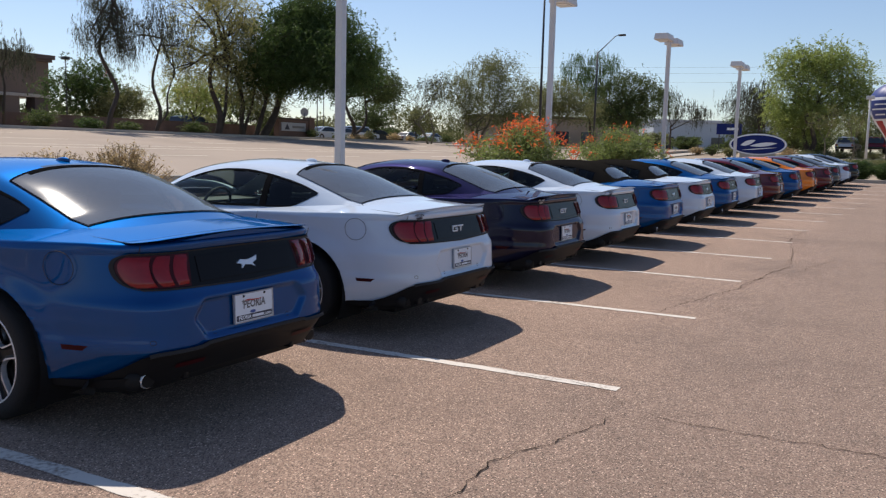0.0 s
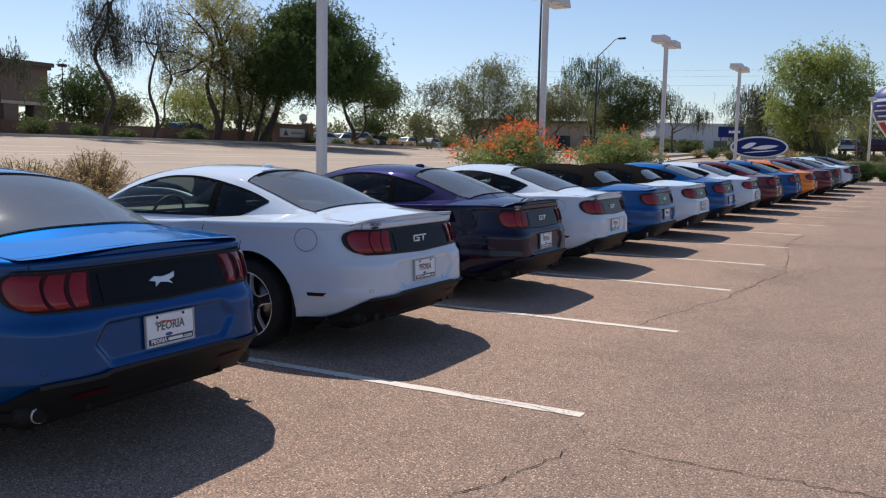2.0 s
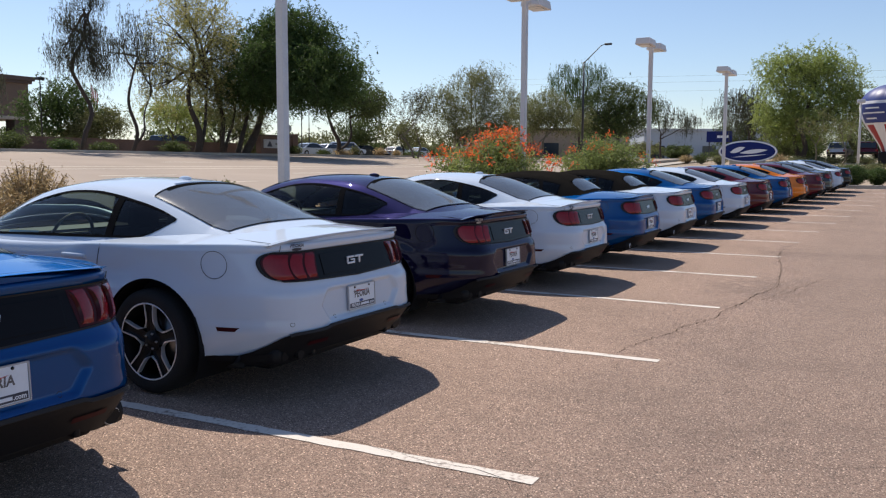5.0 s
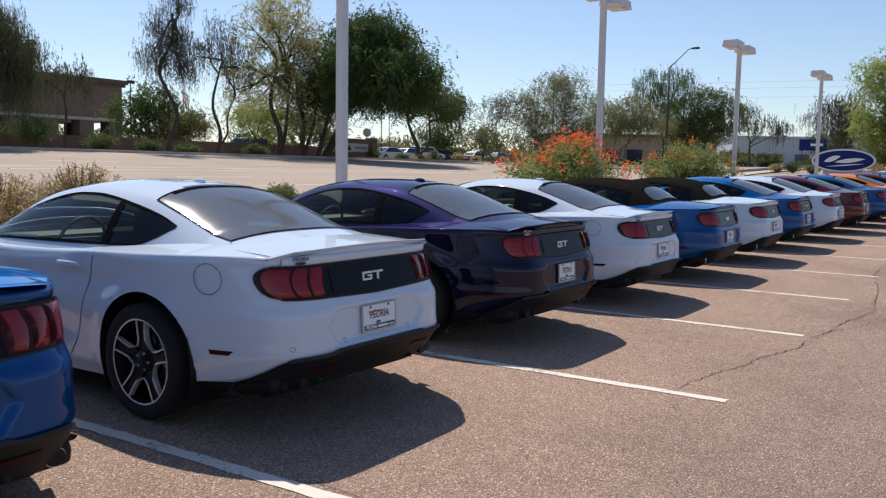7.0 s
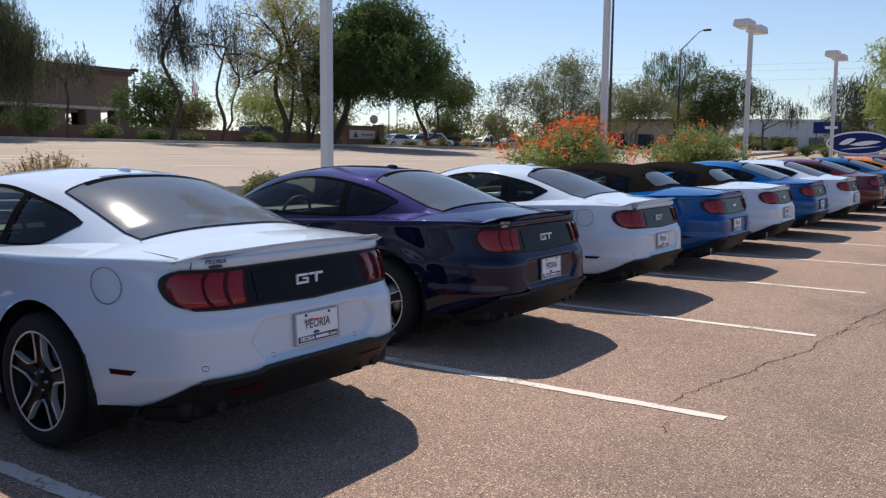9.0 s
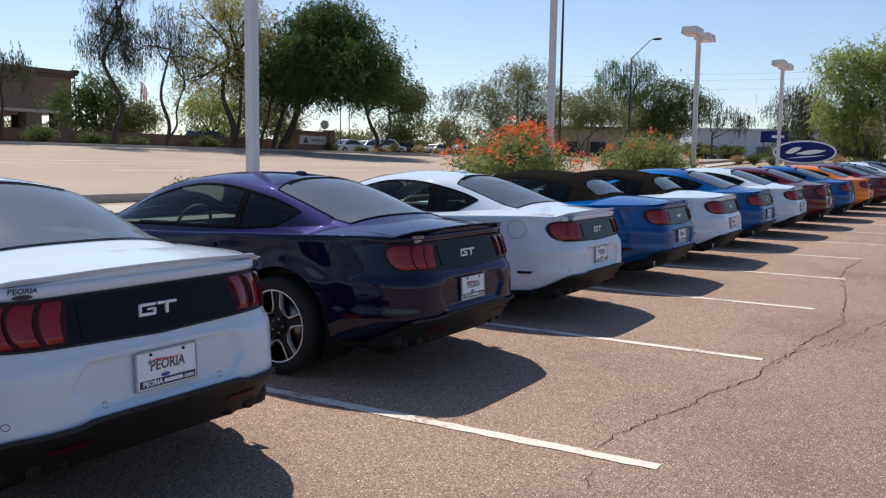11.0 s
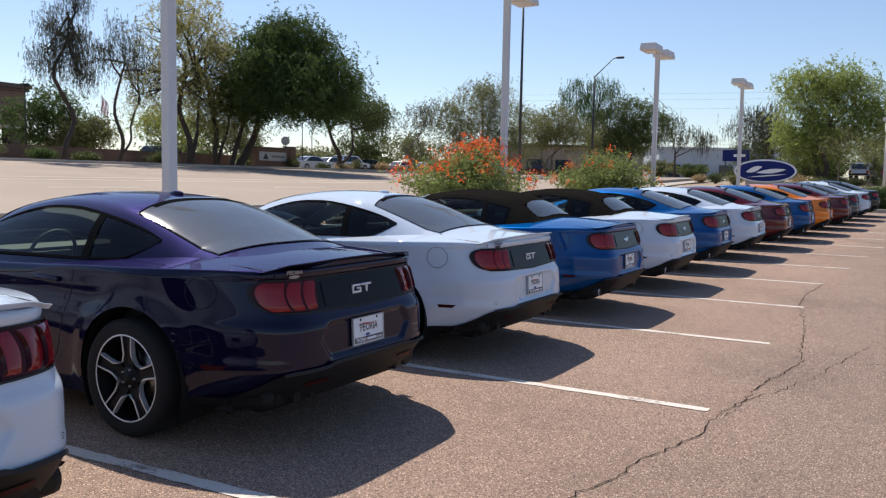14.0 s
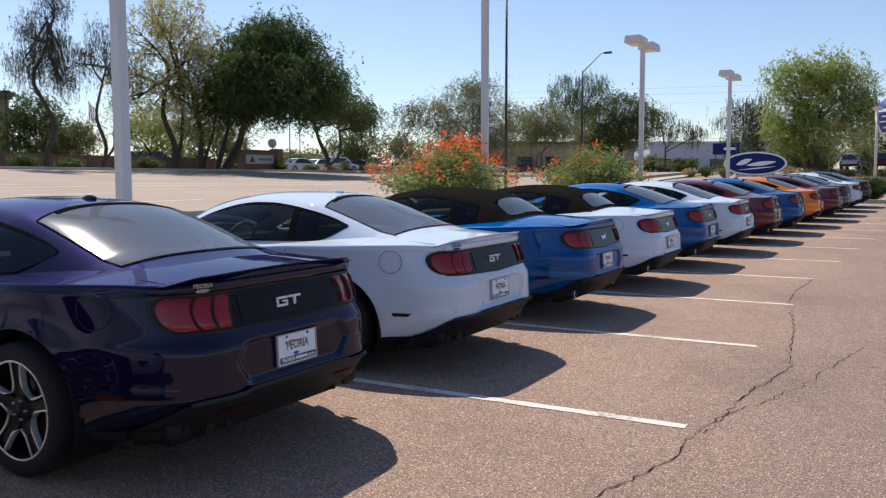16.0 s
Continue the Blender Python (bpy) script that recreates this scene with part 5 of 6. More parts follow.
make_tree(-48.0, 39.7, "tall thin weeping tree with a curved dark trunk", 11, [(0, 0.5, 9.6, 1.1, 1.5), (0, 0.9, 11.0, 0.8, 1.0), (0, -0.7, 8.2, 1.1, 1.4), (0, -1.2, 6.6, 1.1, 1.0), (0, 1.4, 8.0, 1.1, 1.3), (0, 1.5, 5.8, 0.9, 0.8), (0.8, 0.1, 7.2, 1.1, 1.4)], 5.0, "leaf_grey", 3, droop=1.25, clumps=110, per=90, size=0.11, clump_r=0.7, radius=0.18, bends=[((0, 0), (0.1, 1.3), (0.85, 2.9), (0.3, 4.3), (-0.5, 5.8), (0.2, 7.6), (0.6, 9.4))])
make_tree(-48.0, 43.9, "tall thin weeping tree with sparse foliage", 10, [(0, -1.7, 7.0, 1.5, 1.4), (0, 0.3, 8.8, 1.5, 1.4), (0, 2.6, 6.6, 1.5, 1.2), (0, 1.6, 8.0, 1.3, 1.3), (0.6, -0.8, 8.0, 1.3, 1.2)], 4.4, "leaf_grey", 4, droop=1.3, clumps=84, per=62, size=0.11, clump_r=0.75, radius=0.15, stems=2, bends=[((0, 0), (0.3, 1.6), (-0.1, 3.4), (0.3, 5.2), (0.6, 7.0)), ((0, 0.5), (0.9, 1.6), (1.1, 2.8), (2.2, 4.6))])
make_tree(-48.0, 50.2, "tall tree with yellow-green airy crown", 12, [(0, -2.4, 9.6, 2.2, 2.0), (0.5, 0.4, 11.8, 2.2, 1.7), (0, 2.6, 10.2, 2.2, 2.0), (0, -3.2, 7.0, 2.0, 1.7), (0, 1.5, 7.6, 1.9, 1.7), (0, -1.2, 11.2, 1.8, 1.5), (0, -3.8, 4.8, 1.5, 1.3), (0, -1.0, 5.6, 1.9, 1.6), (0, 1.6, 5.2, 1.6, 1.3)], 4.2, "leaf_yellow", 5, stems=2, clumps=250, per=52, size=0.12, radius=0.27, clump_r=0.9, fringe=70, bends=[((0, 0), (0.1, 1.8), (-0.5, 4.0), (-0.2, 7.0)), ((0.2, 0), (0.5, 1.5), (1.3, 4.0), (1.6, 6.5))])
make_tree(-48.5, 53.6, "tall tree with grey-green airy crown", 12, [(0, -1.0, 8.6, 1.7, 1.6), (0, 1.4, 9.4, 1.7, 1.4), (0, 2.6, 7.0, 1.9, 1.8), (0, -1, 6.2, 1.8, 1.7), (0, 2.0, 5.0, 2.0, 1.6), (0, 0.2, 4.4, 1.8, 1.5), (0, 3.4, 4.0, 1.6, 1.3)], 4.0, "leaf_olive", 6, stems=2, clumps=250, per=56, size=0.12, radius=0.24, fringe=100, bends=[((0, 0), (-0.3, 1.6), (0.1, 3.2), (-0.7, 6.2)), ((0.1, 0), (0.4, 1.5), (1.5, 3.4), (2.4, 6.0))])
ring = [(4.5 + 3.3 * math.cos(a), -0.3 + 3.4 * math.sin(a), 6.6 + 0.4 * math.sin(3 * a), 2.5, 2.5) for a in np.linspace(0.3, 6.58, 8)[:-1]]
make_tree(-47.8, 57.3, "large dark green tree with leaning trunk and hanging fringe", 12, ring + [(3.9, -2.0, 9.6, 2.3, 1.8), (4.9, 1.0, 9.9, 2.3, 1.8), (4.3, -0.5, 10.8, 2.1, 1.3), (3.5, -2.9, 8.9, 2.1, 1.8), (4.5, -0.6, 7.8, 3.0, 2.2), (1.5, 2.4, 8.8, 2.1, 1.8)], 4.2, "leaf_dark", 7, lean=(0.3, 2.2), stems=2, clumps=980, per=80, size=0.145, radius=0.38, clump_r=1.0, fringe=170, bends=[((-2.0, 0), (-1.0, 1.5), (0.2, 3.2), (1.4, 5.6)), ((-2.8, 0), (-2.4, 1.6), (-1.5, 3.2), (-0.6, 5.2))])
make_tree(-47.8, 68.6, "broad green tree with two spreading limbs", 8, [(0.5, -1.6, 6.0, 2.2, 1.3), (0, 2.4, 6.6, 2.5, 1.4), (0, 5.0, 5.4, 2.0, 1.4), (0, 0.6, 7.2, 1.9, 1.0), (2.6, 1.5, 5.8, 2.2, 1.4), (2.0, 4.5, 5.0, 1.7, 1.2)], 2.6, "leaf_mid", 8, stems=2, clumps=230, per=64, size=0.13, radius=0.26, fringe=60, bends=[((0, 0), (0.0, 1.4), (-0.8, 2.6), (-1.2, 4.4)), ((0.1, 0.6), (1.4, 1.3), (2.2, 2.4), (2.6, 4.6))])
make_tree(-57.0, 45.0, "dense dark green tree behind the block wall", 6, [(0, -1.7, 3.4, 1.8, 1.6), (0, 0.5, 4.4, 1.9, 1.6), (0, 2.3, 3.2, 1.5, 1.3)], 1.6, "leaf_dark", 9, clumps=130, per=60, size=0.15, radius=0.18)
make_tree(-55.5, 46.8, "round yellowish green tree behind the block wall", 5, [(0, -1.0, 2.2, 1.5, 1.1), (0, 0.9, 2.6, 1.6, 1.1)], 1.2, "leaf_olive", 10, clumps=110, per=60, size=0.13, radius=0.16)
make_tree(-52.0, 51.6, "low bright green tree behind the street trees", 5, [(0, -1.2, 3.2, 1.5, 1.1), (0, 0.6, 4.2, 1.5, 1.1), (0, 1.6, 2.9, 1.3, 1.0)], 1.6, "leaf_bright", 26, clumps=90, per=50, size=0.13, radius=0.14)
make_tree(-41.5, 73.5, "pale thin tree with bare grey branches", 7, [(-0.72, -0.24, 5.0, 1.8, 1.4), (1.08, 0.36, 5.6, 1.8, 1.3), (0.00, 0.00, 6.4, 1.4, 0.9)], 2.2, "leaf_grey", 11, stems=3, clumps=60, per=34, size=0.11, radius=0.11, bark="bark_pale")
make_tree(-37.5, 75.5, "wide olive-green desert tree with fine branches", 9, [(-2.16, -0.72, 5.4, 2.9, 1.8), (0.90, 0.30, 7.2, 2.9, 1.7), (3.60, 1.20, 5.4, 2.9, 1.9), (0.45, 0.15, 4.0, 3.0, 1.5), (1.98, 0.66, 8.3, 1.6, 1.0), (-1.35, -0.45, 2.6, 2.4, 1.4), (3.96, 1.32, 2.8, 2.6, 1.5)], 2.0, "leaf_olive", 12, stems=3, clumps=420, per=80, size=0.095, radius=0.16, bark="bark_pale", clump_r=0.9)
make_tree(-33.0, 84.0, "rounded olive-green desert tree", 7, [(-1.34, -0.45, 4.6, 2.8, 1.8), (0.89, 0.30, 5.5, 2.8, 1.7), (2.57, 0.86, 4.6, 2.6, 1.7)], 1.8, "leaf_olive", 13, stems=3, clumps=250, per=80, size=0.10, radius=0.15, bark="bark_pale")
make_tree(-33.0, 96.0, "tall tree with drooping grey-green crown", 12, [(-1.38, -0.46, 9.4, 2.3, 1.9), (1.22, 0.41, 9.8, 2.2, 1.7), (0.00, 0.00, 7.2, 2.6, 1.8), (2.45, 0.82, 7.4, 2.0, 1.7)], 4.2, "leaf_dark", 14, droop=1.3, clumps=150, per=90, size=0.13, radius=0.22)
make_tree(-28.5, 95.0, "broad dense green tree", 9, [(-1.84, -0.61, 5.6, 2.9, 2.0), (0.92, 0.31, 7.0, 2.9, 1.8), (2.91, 0.97, 5.2, 2.8, 2.0), (0.15, 0.05, 4.2, 3.0, 1.5)], 2.4, "leaf_mid", 15, stems=2, clumps=280, per=80, size=0.12, radius=0.22)
make_tree(-25.5, 106.0, "thin tree with grey-green drooping foliage", 9, [(-0.49, -0.16, 6.4, 1.7, 1.4), (1.46, 0.49, 5.0, 1.8, 1.3), (3.24, 1.08, 4.6, 1.3, 0.9)], 3.2, "leaf_grey", 16, droop=1.4, clumps=60, per=70, size=0.15, radius=0.15)
make_tree(-34.0, 112.0, "dark green tree behind the street", 8, [(-1.80, -0.60, 4.6, 2.8, 1.8), (1.80, 0.60, 5.2, 2.8, 1.8)], 2.2, "leaf_mid", 17, clumps=110, per=50, size=0.18)
make_tree(-6.4, 77.0, "large bright green willow-like tree", 10, [(-1.8, 0, 7.7, 1.9, 1.7), (0.4, 0.5, 8.2, 1.9, 1.5), (2.3, 0.5, 6.9, 1.8, 1.7), (-2.0, 0, 4.8, 1.9, 1.9), (0.4, 0, 5.2, 2.2, 2.0), (2.7, 0, 4.2, 1.7, 1.7), (-0.8, 0.3, 3.2, 2.1, 1.5)], 3.2, "leaf_bright", 18, stems=2, fringe=140, clumps=330, per=95, size=0.13, radius=0.24, clump_r=0.9)
make_tree(-11.9, 80.0, "brownish thin desert tree with drooping twigs", 7, [(-1.2, 0, 5.0, 1.7, 1.4), (1.0, 0, 5.6, 1.6, 1.2), (0.2, 0, 4.0, 2.0, 1.5)], 2.0, "leaf_grey", 19, stems=2, droop=1.1, clumps=100, per=70, size=0.12, radius=0.15)
make_tree(-56.0, 60.5, "green tree behind the street trees", 6, [(0, -1.6, 3.4, 2.2, 1.5), (0, 2.0, 3.2, 2.2, 1.5), (0, 4.6, 2.4, 1.8, 1.2)], 1.2, "leaf_mid", 21, clumps=110, per=50, size=0.17)
make_tree(-57.0, 86.0, "round green tree beyond the street", 5, [(0, -1.2, 3.4, 2.2, 1.5), (0, 1.6, 3.6, 2.2, 1.5)], 1.4, "leaf_mid", 22, clumps=90, per=50, size=0.17)
make_tree(-52.0, 88.0, "low olive tree beyond the street", 5, [(0, -1.6, 3.0, 2.2, 1.4), (0, 1.8, 3.2, 2.3, 1.4)], 1.2, "leaf_olive", 23, clumps=90, per=46, size=0.17)
make_tree(2.8, 92.0, "thin pale tree with sparse twigs", 6, [(-1, 0, 3.8, 1.6, 1.4), (1, 0, 4.4, 1.5, 1.3)], 2.0, "leaf_olive", 24, stems=2, clumps=60, per=40, size=0.14, radius=0.10, bark="bark_pale")
for x, seed in ((-5.0, 25), (-3.1, 27)):
    make_tree(x, 69.5, "young tree with bare pale twigs", 5, [(-0.4, 0, 3.0, 0.9, 0.9), (0.6, 0, 3.4, 0.9, 0.8)], 1.6, "leaf_olive", seed, clumps=24, per=20, size=0.09, radius=0.06, bark="bark_pale")
for k in range(15):
    rr = random.Random(300 + k)
    fx, fy = -130 + 13 * k + rr.uniform(-4, 4), 168 + rr.uniform(0, 40)
    if abs(fx + 30) > 18:
        make_tree(fx, fy, "far green tree on the skyline", 7, [(-2, 0, rr.uniform(3, 4), 3.0, 2.0), (2, 0, rr.uniform(3, 5), 3.0, 2.0)], 2.0, rr.choice(["leaf_mid", "leaf_olive"]), 300 + k, clumps=60, per=36, size=0.35, clump_r=1.2)
for k in range(9):
    rr = random.Random(500 + k)
    make_tree(-100 + rr.uniform(-12, 8), 45 + 13 * k, "far green tree behind the buildings", 6, [(0, -2, rr.uniform(2.5, 3.5), 2.8, 1.8), (0, 2, rr.uniform(2.5, 4), 2.8, 1.8)], 1.6, rr.choice(["leaf_mid", "leaf_olive"]), 500 + k, clumps=60, per=36, size=0.3, clump_r=1.1)

for k, (x, y, h) in enumerate(((-3.2, 110, 7.0), (1.6, 112, 7.5), (6.5, 109, 7.0), (-9.5, 100, 5.5), (-15.5, 104, 5.0), (9.5, 84, 6.0))):
    make_tree(x, y, "green tree standing behind the planted island", h, [(-1.4, 0, h * 0.55, 2.0, 1.6), (1.4, 0, h * 0.65, 2.0, 1.6), (0.2, 0, h * 0.85, 1.7, 1.2), (0, 0, h * 0.35, 2.2, 1.3)], 1.8, ("leaf_mid", "leaf_olive")[k % 2], 130 + k, clumps=130, per=48, size=0.15, radius=0.14)
for k in range(13):
    rr = random.Random(900 + k)
    make_shrub(-66 + rr.uniform(-3, 3), 66 + 4.6 * k, "large green shrub behind the far lot", 6.0, rr.uniform(1.4, 2.4), rr.choice(["leaf_mid", "leaf_olive"]), 900 + k, 4200, 0.20)
for k in range(16):
    rr = random.Random(940 + k)
    if 2 <= k <= 5:
        continue
    make_shrub(-66 + 5.5 * k + rr.uniform(-1, 1), 128 + rr.uniform(-6, 6) - 0.10 * abs(k - 8) ** 2, "large green shrub along the far roadside", 6.5, rr.uniform(1.6, 2.8), rr.choice(["leaf_mid", "leaf_olive"]), 940 + k, 4200, 0.22)

# planting strip
make_shrub(-9.6, 23.2, "flowering shrub with orange-red clusters beside a lamp post", 3.6, 2.05, "leaf_shrub", 31, 12000, 0.07, 84, "flowering_shrub")
make_shrub(-10.1, 34.6, "broad green shrub with a few orange flowers", 4.0, 2.1, "leaf_shrub", 32, 17000, 0.07, 26, "flowering_shrub", twigs=80)
for k, (x, y, w, h) in enumerate(((-10.5, 9.5, 1.8, 1.25), (-10.3, 8.2, 2.2, 1.15), (-10.0, 6.8, 2.2, 1.10), (-9.7, 5.4, 2.2, 1.05))):
    make_shrub(x, y, "dry tan shrub with thin bare stalks", w, h, "leaf_dry", 33 + k, 13000, 0.03, 0, "dry_shrub", twigs=230, spread=0.055)
make_shrub(-10.6, 13.5, "low clipped olive shrub", 1.1, 0.90, "leaf_olive", 37, 30000, 0.04, 0, twigs=90, spread=0.12)
for k, (x, y, w, h) in enumerate(((-47.9, 30.0, 4.4, 2.2), (-48.0, 34.6, 2.6, 1.15), (-48.1, 26.6, 4.6, 2.4), (-48.2, 48.0, 2.2, 0.9), (-48.1, 38.2, 2.0, 0.8), (-48.2, 41.6, 1.8, 0.7))):
    make_shrub(x, y, "rounded clipped green shrub before the block wall", w, h, ("leaf_dark", "leaf_mid")[k % 2], 60 + k, 5000, 0.08)
for k, (x, y, w, h) in enumerate(((-1.35, 46.1, 1.35, 1.0), (-0.35, 46.9, 1.15, 0.8))):
    make_shrub(x, y, "rounded clipped shrub on the kerbed island", w, h, "leaf_dark", 80 + k, 22000, 0.045, twigs=80)
for k in range(22):
    rr = random.Random(700 + k)
    make_shrub(-47.2 + rr.uniform(-0.6, 0.6), 62 + 3.2 * k, "low dry roadside shrub", rr.uniform(1.2, 2.4), rr.uniform(0.5, 1.1), rr.choice(["leaf_olive", "leaf_dry", "leaf_mid"]), 700 + k, 900, 0.11)
for k in range(7):
    rr = random.Random(760 + k)
    make_shrub(-13.5 + 1.1 * k + rr.uniform(-0.5, 0.5), 62.5 + rr.uniform(-1, 6), "low shrub in the planting by the sign", rr.uniform(1.2, 2.2), rr.uniform(0.6, 1.1), rr.choice(["leaf_olive", "leaf_mid", "leaf_dry"]), 760 + k, 1100, 0.085)

for k, (sx, sy, sh) in enumerate(((-7.5, 104.0, 3.0), (-4.6, 106.0, 3.2), (-1.6, 105.0, 2.8), (1.4, 106.0, 3.2), (4.4, 105.0, 2.8), (-8.6, 79.0, 1.6), (-6.3, 80.0, 1.5), (8.0, 104.0, 3.0))):
    make_shrub(sx, sy, "dense green shrub behind the planted island", 2.2 + sh * 0.6, sh, ("leaf_mid", "leaf_olive")[k % 2], 840 + k, 5000, 0.11)

for k, (x, y) in enumerate(((-6.6, 73.5), (-5.2, 75.0), (-3.9, 73.0), (-2.6, 74.5), (-1.6, 72.5), (-0.9, 58.0), (-2.4, 57.0), (-4.2, 58.5))):
    make_shrub(x, y, "low olive ground cover between trees and lane", 2.0, 0.45, "leaf_olive", 860 + k, 3000, 0.06)

# kerbed island past the row
kerb("kerb_island", [(-8.0, 44.7), (-6.0, 44.7), (-2.0, 44.75), (-0.1, 44.8), (0.45, 45.0), (0.65, 45.6), (0.65, 48.0), (0.65, 60.0)], 0.15, 0.16, "concrete kerb round the planted island")
sheet("sidewalk", span((-15.6, -14.1, 2)), span((-150, 200, 80)), 0.03, MAT["concrete"], "pale concrete walk along the street", "pavement")


# ---- signs, poles and wires ----
def oval(a, b, n=56):
    return [(a * math.cos(2 * math.pi * k / n), b * math.sin(2 * math.pi * k / n)) for k in range(n)]


def slab(name, pts, y0, y1, mat, parent, label=""):
    """A flat outline (x, z) with thickness from y0 to y1."""
    n = len(pts)
    verts = [(x, y0, z) for x, z in pts] + [(x, y1, z) for x, z in pts]
    faces = [tuple(range(n)), tuple(range(2 * n - 1, n - 1, -1))] + [(k, n + k, n + (k + 1) % n, (k + 1) % n) for k in range(n)]
    return link_mesh(name, verts, faces, mat, parent, label, smooth=False)


sign = thing("oval_sign", (-8.1, 58.6, ground_z(-8.1, 58.6)), "large blue oval dealer sign with a white script-like mark", "sign", rz=8)
lift = 2.42 - ground_z(-8.1, 58.6)
face = new("sign_face")
face.parent, face.location = sign, (0, 0, lift)
slab("return", oval(1.80, 0.72), 0.0, 0.45, MAT["sign_grey"], sign, "grey sign housing").location = (0, 0, lift)
slab("rim", oval(1.76, 0.69), -0.03, 0.02, MAT["sign_white"], face, "white rim")
slab("panel", oval(1.66, 0.61), -0.05, -0.02, MAT["sign_blue"], face, "deep blue oval panel")
for cx, cz, half, tall, rise in ((-0.62, 0.10, 0.46, 0.16, 0.16), (0.35, 0.0, 0.85, 0.13, 0.10)):
    stroke = [(cx + half * u, cz + rise * u + w * tall * (1 - u * u)) for w, us in ((1, np.linspace(-1, 1, 13)), (-1, np.linspace(1, -1, 13)[1:-1])) for u in us]
    slab("mark", stroke, -0.075, -0.045, MAT["sign_white"], face, "plain white swash")
tail_mark = [(0.1 + 1.1 * u, -0.28 + 0.10 * u + w * 0.035 * (1 - u * u)) for w, us in ((1, np.linspace(-1, 1, 13)), (-1, np.linspace(1, -1, 13)[1:-1])) for u in us]
slab("mark", tail_mark, -0.075, -0.045, MAT["sign_white"], face, "plain white swash")
part("sign_base", boxed(((2.2, 0.5, lift - 0.4), (0, 0.25, (lift - 0.4) / 2)), bevel=0.04), MAT["concrete"], sign, "low concrete base")

far_sign = thing("roadside_sign", (-16.3, 93.8, ground_z(-16.3, 93.8)), "small blue roadside sign on two legs", "sign")
part("board", boxed(((2.6, 0.2, 1.15), (0, 0, 2.3)), bevel=0.03), MAT["sign_blue"], far_sign, "blue sign board")
part("print", boxed(((1.2, 0.02, 0.26), (0.4, -0.115, 2.3))), MAT["sign_white"], far_sign, "white unreadable print")
for x in (-1, 1):
    part("leg", boxed(((0.1, 0.1, 1.8), (x, 0, 0.9))), MAT["pole_dark"], far_sign)

monument = thing("monument_sign", (-48.6, 60.4, ground_z(-48.6, 60.4)), "low brick monument sign with a pale panel", "sign", rz=90)
part("wall", boxed(((4.6, 0.6, 1.7), (0, 0, 0.85)), bevel=0.04), MAT["brick"], monument, "brown block wall")
part("cap", boxed(((4.8, 0.75, 0.16), (0, 0, 1.76)), bevel=0.03), MAT["stucco_dark"], monument, "dark coping")
part("pillar", boxed(((0.8, 0.8, 2.0), (2.3, 0, 1.0)), bevel=0.04), MAT["brick"], monument, "block pillar")
part("panel", boxed(((3.4, 0.1, 0.75), (-0.3, -0.33, 1.05)), bevel=0.02), MAT["sign_grey"], monument, "pale grey sign panel")
slab("emblem", [(-1.6, 0.8), (-1.25, 1.32), (-0.9, 0.8)], -0.40, -0.38, MAT["ink_dark"], monument, "dark triangular emblem")
part("print", boxed(((1.7, 0.02, 0.2), (0.35, -0.39, 1.05))), MAT["ink_grey"], monument, "grey unreadable print")


def pole(name, x, y, height, radius, label, mat="pole_dark"):
    ob = thing(name, (x, y, ground_z(x, y)), label, "lamp post")
    v, f = tube([(0, 0, 0), (0, 0, height * 0.5), (0, 0, height)], [radius, radius * 0.85, radius * 0.6], 12)
    link_mesh("shaft", v, f, MAT[mat], ob, "tapered metal shaft")
    return ob


tall = pole("street_lamp", -16.4, 41.1, 9.6, 0.075, "tall dark lamp pole beside the street")
part("lamp_head", boxed(((0.34, 0.75, 0.14), (0, -0.25, 9.62)), bevel=0.04), MAT["pole_dark"], tall, "dark flat lamp head", True)
street = pole("street_lamp", -26.0, 78.0, 9.3, 0.12, "grey street lamp with a long slanting arm", "pole_dark")
v, f = tube([(0, 0, 9.2), (0.7, 0.35, 10.0), (1.4, 0.7, 10.8), (1.7, 0.85, 10.95)], [0.05, 0.045, 0.04, 0.035], 8)
link_mesh("arm", v, f, MAT["pole_dark"], street, "slanting arm")
part("lamp_head", boxed(((0.7, 0.32, 0.18), (2.0, 1.0, 10.95)), bevel=0.06), MAT["pole_dark"], street, "cobra-head lamp", True)
for x, y, hh in ((-56, 42.5, 5.5), (-60, 33.5, 6.0), (-54, 71.0, 6.5), (-60, 80.0, 6.0), (-1.8, 62.0, 4.3), (-66, 96, 7.0)):
    p = pole("lamp_post", x, y, hh, 0.06 if x < -9 else 0.09, "slim lot lamp post with a small head", "pole_dark" if x < -9 else "post")
    part("lamp_head", boxed(((0.5, 0.5, 0.22), (0, 0, hh)), bevel=0.05), MAT["pole_dark" if x < -9 else "post"], p, "small lamp head")
stop = thing("stop_sign", (-49.0, 62.6, ground_z(-49.0, 62.6)), "octagonal traffic sign seen from its grey back", "sign", rz=60)
v, f = tube([(0, 0, 0), (0, 0, 2.4)], [0.035, 0.035], 8)
link_mesh("sign_post", v, f, MAT["steel"], stop)
slab("plate", [(0.42 * math.cos(math.pi / 8 + k * math.pi / 4), 2.5 + 0.42 * math.sin(math.pi / 8 + k * math.pi / 4)) for k in range(8)], 0.04, 0.06, MAT["sign_grey"], stop, "grey octagonal plate")
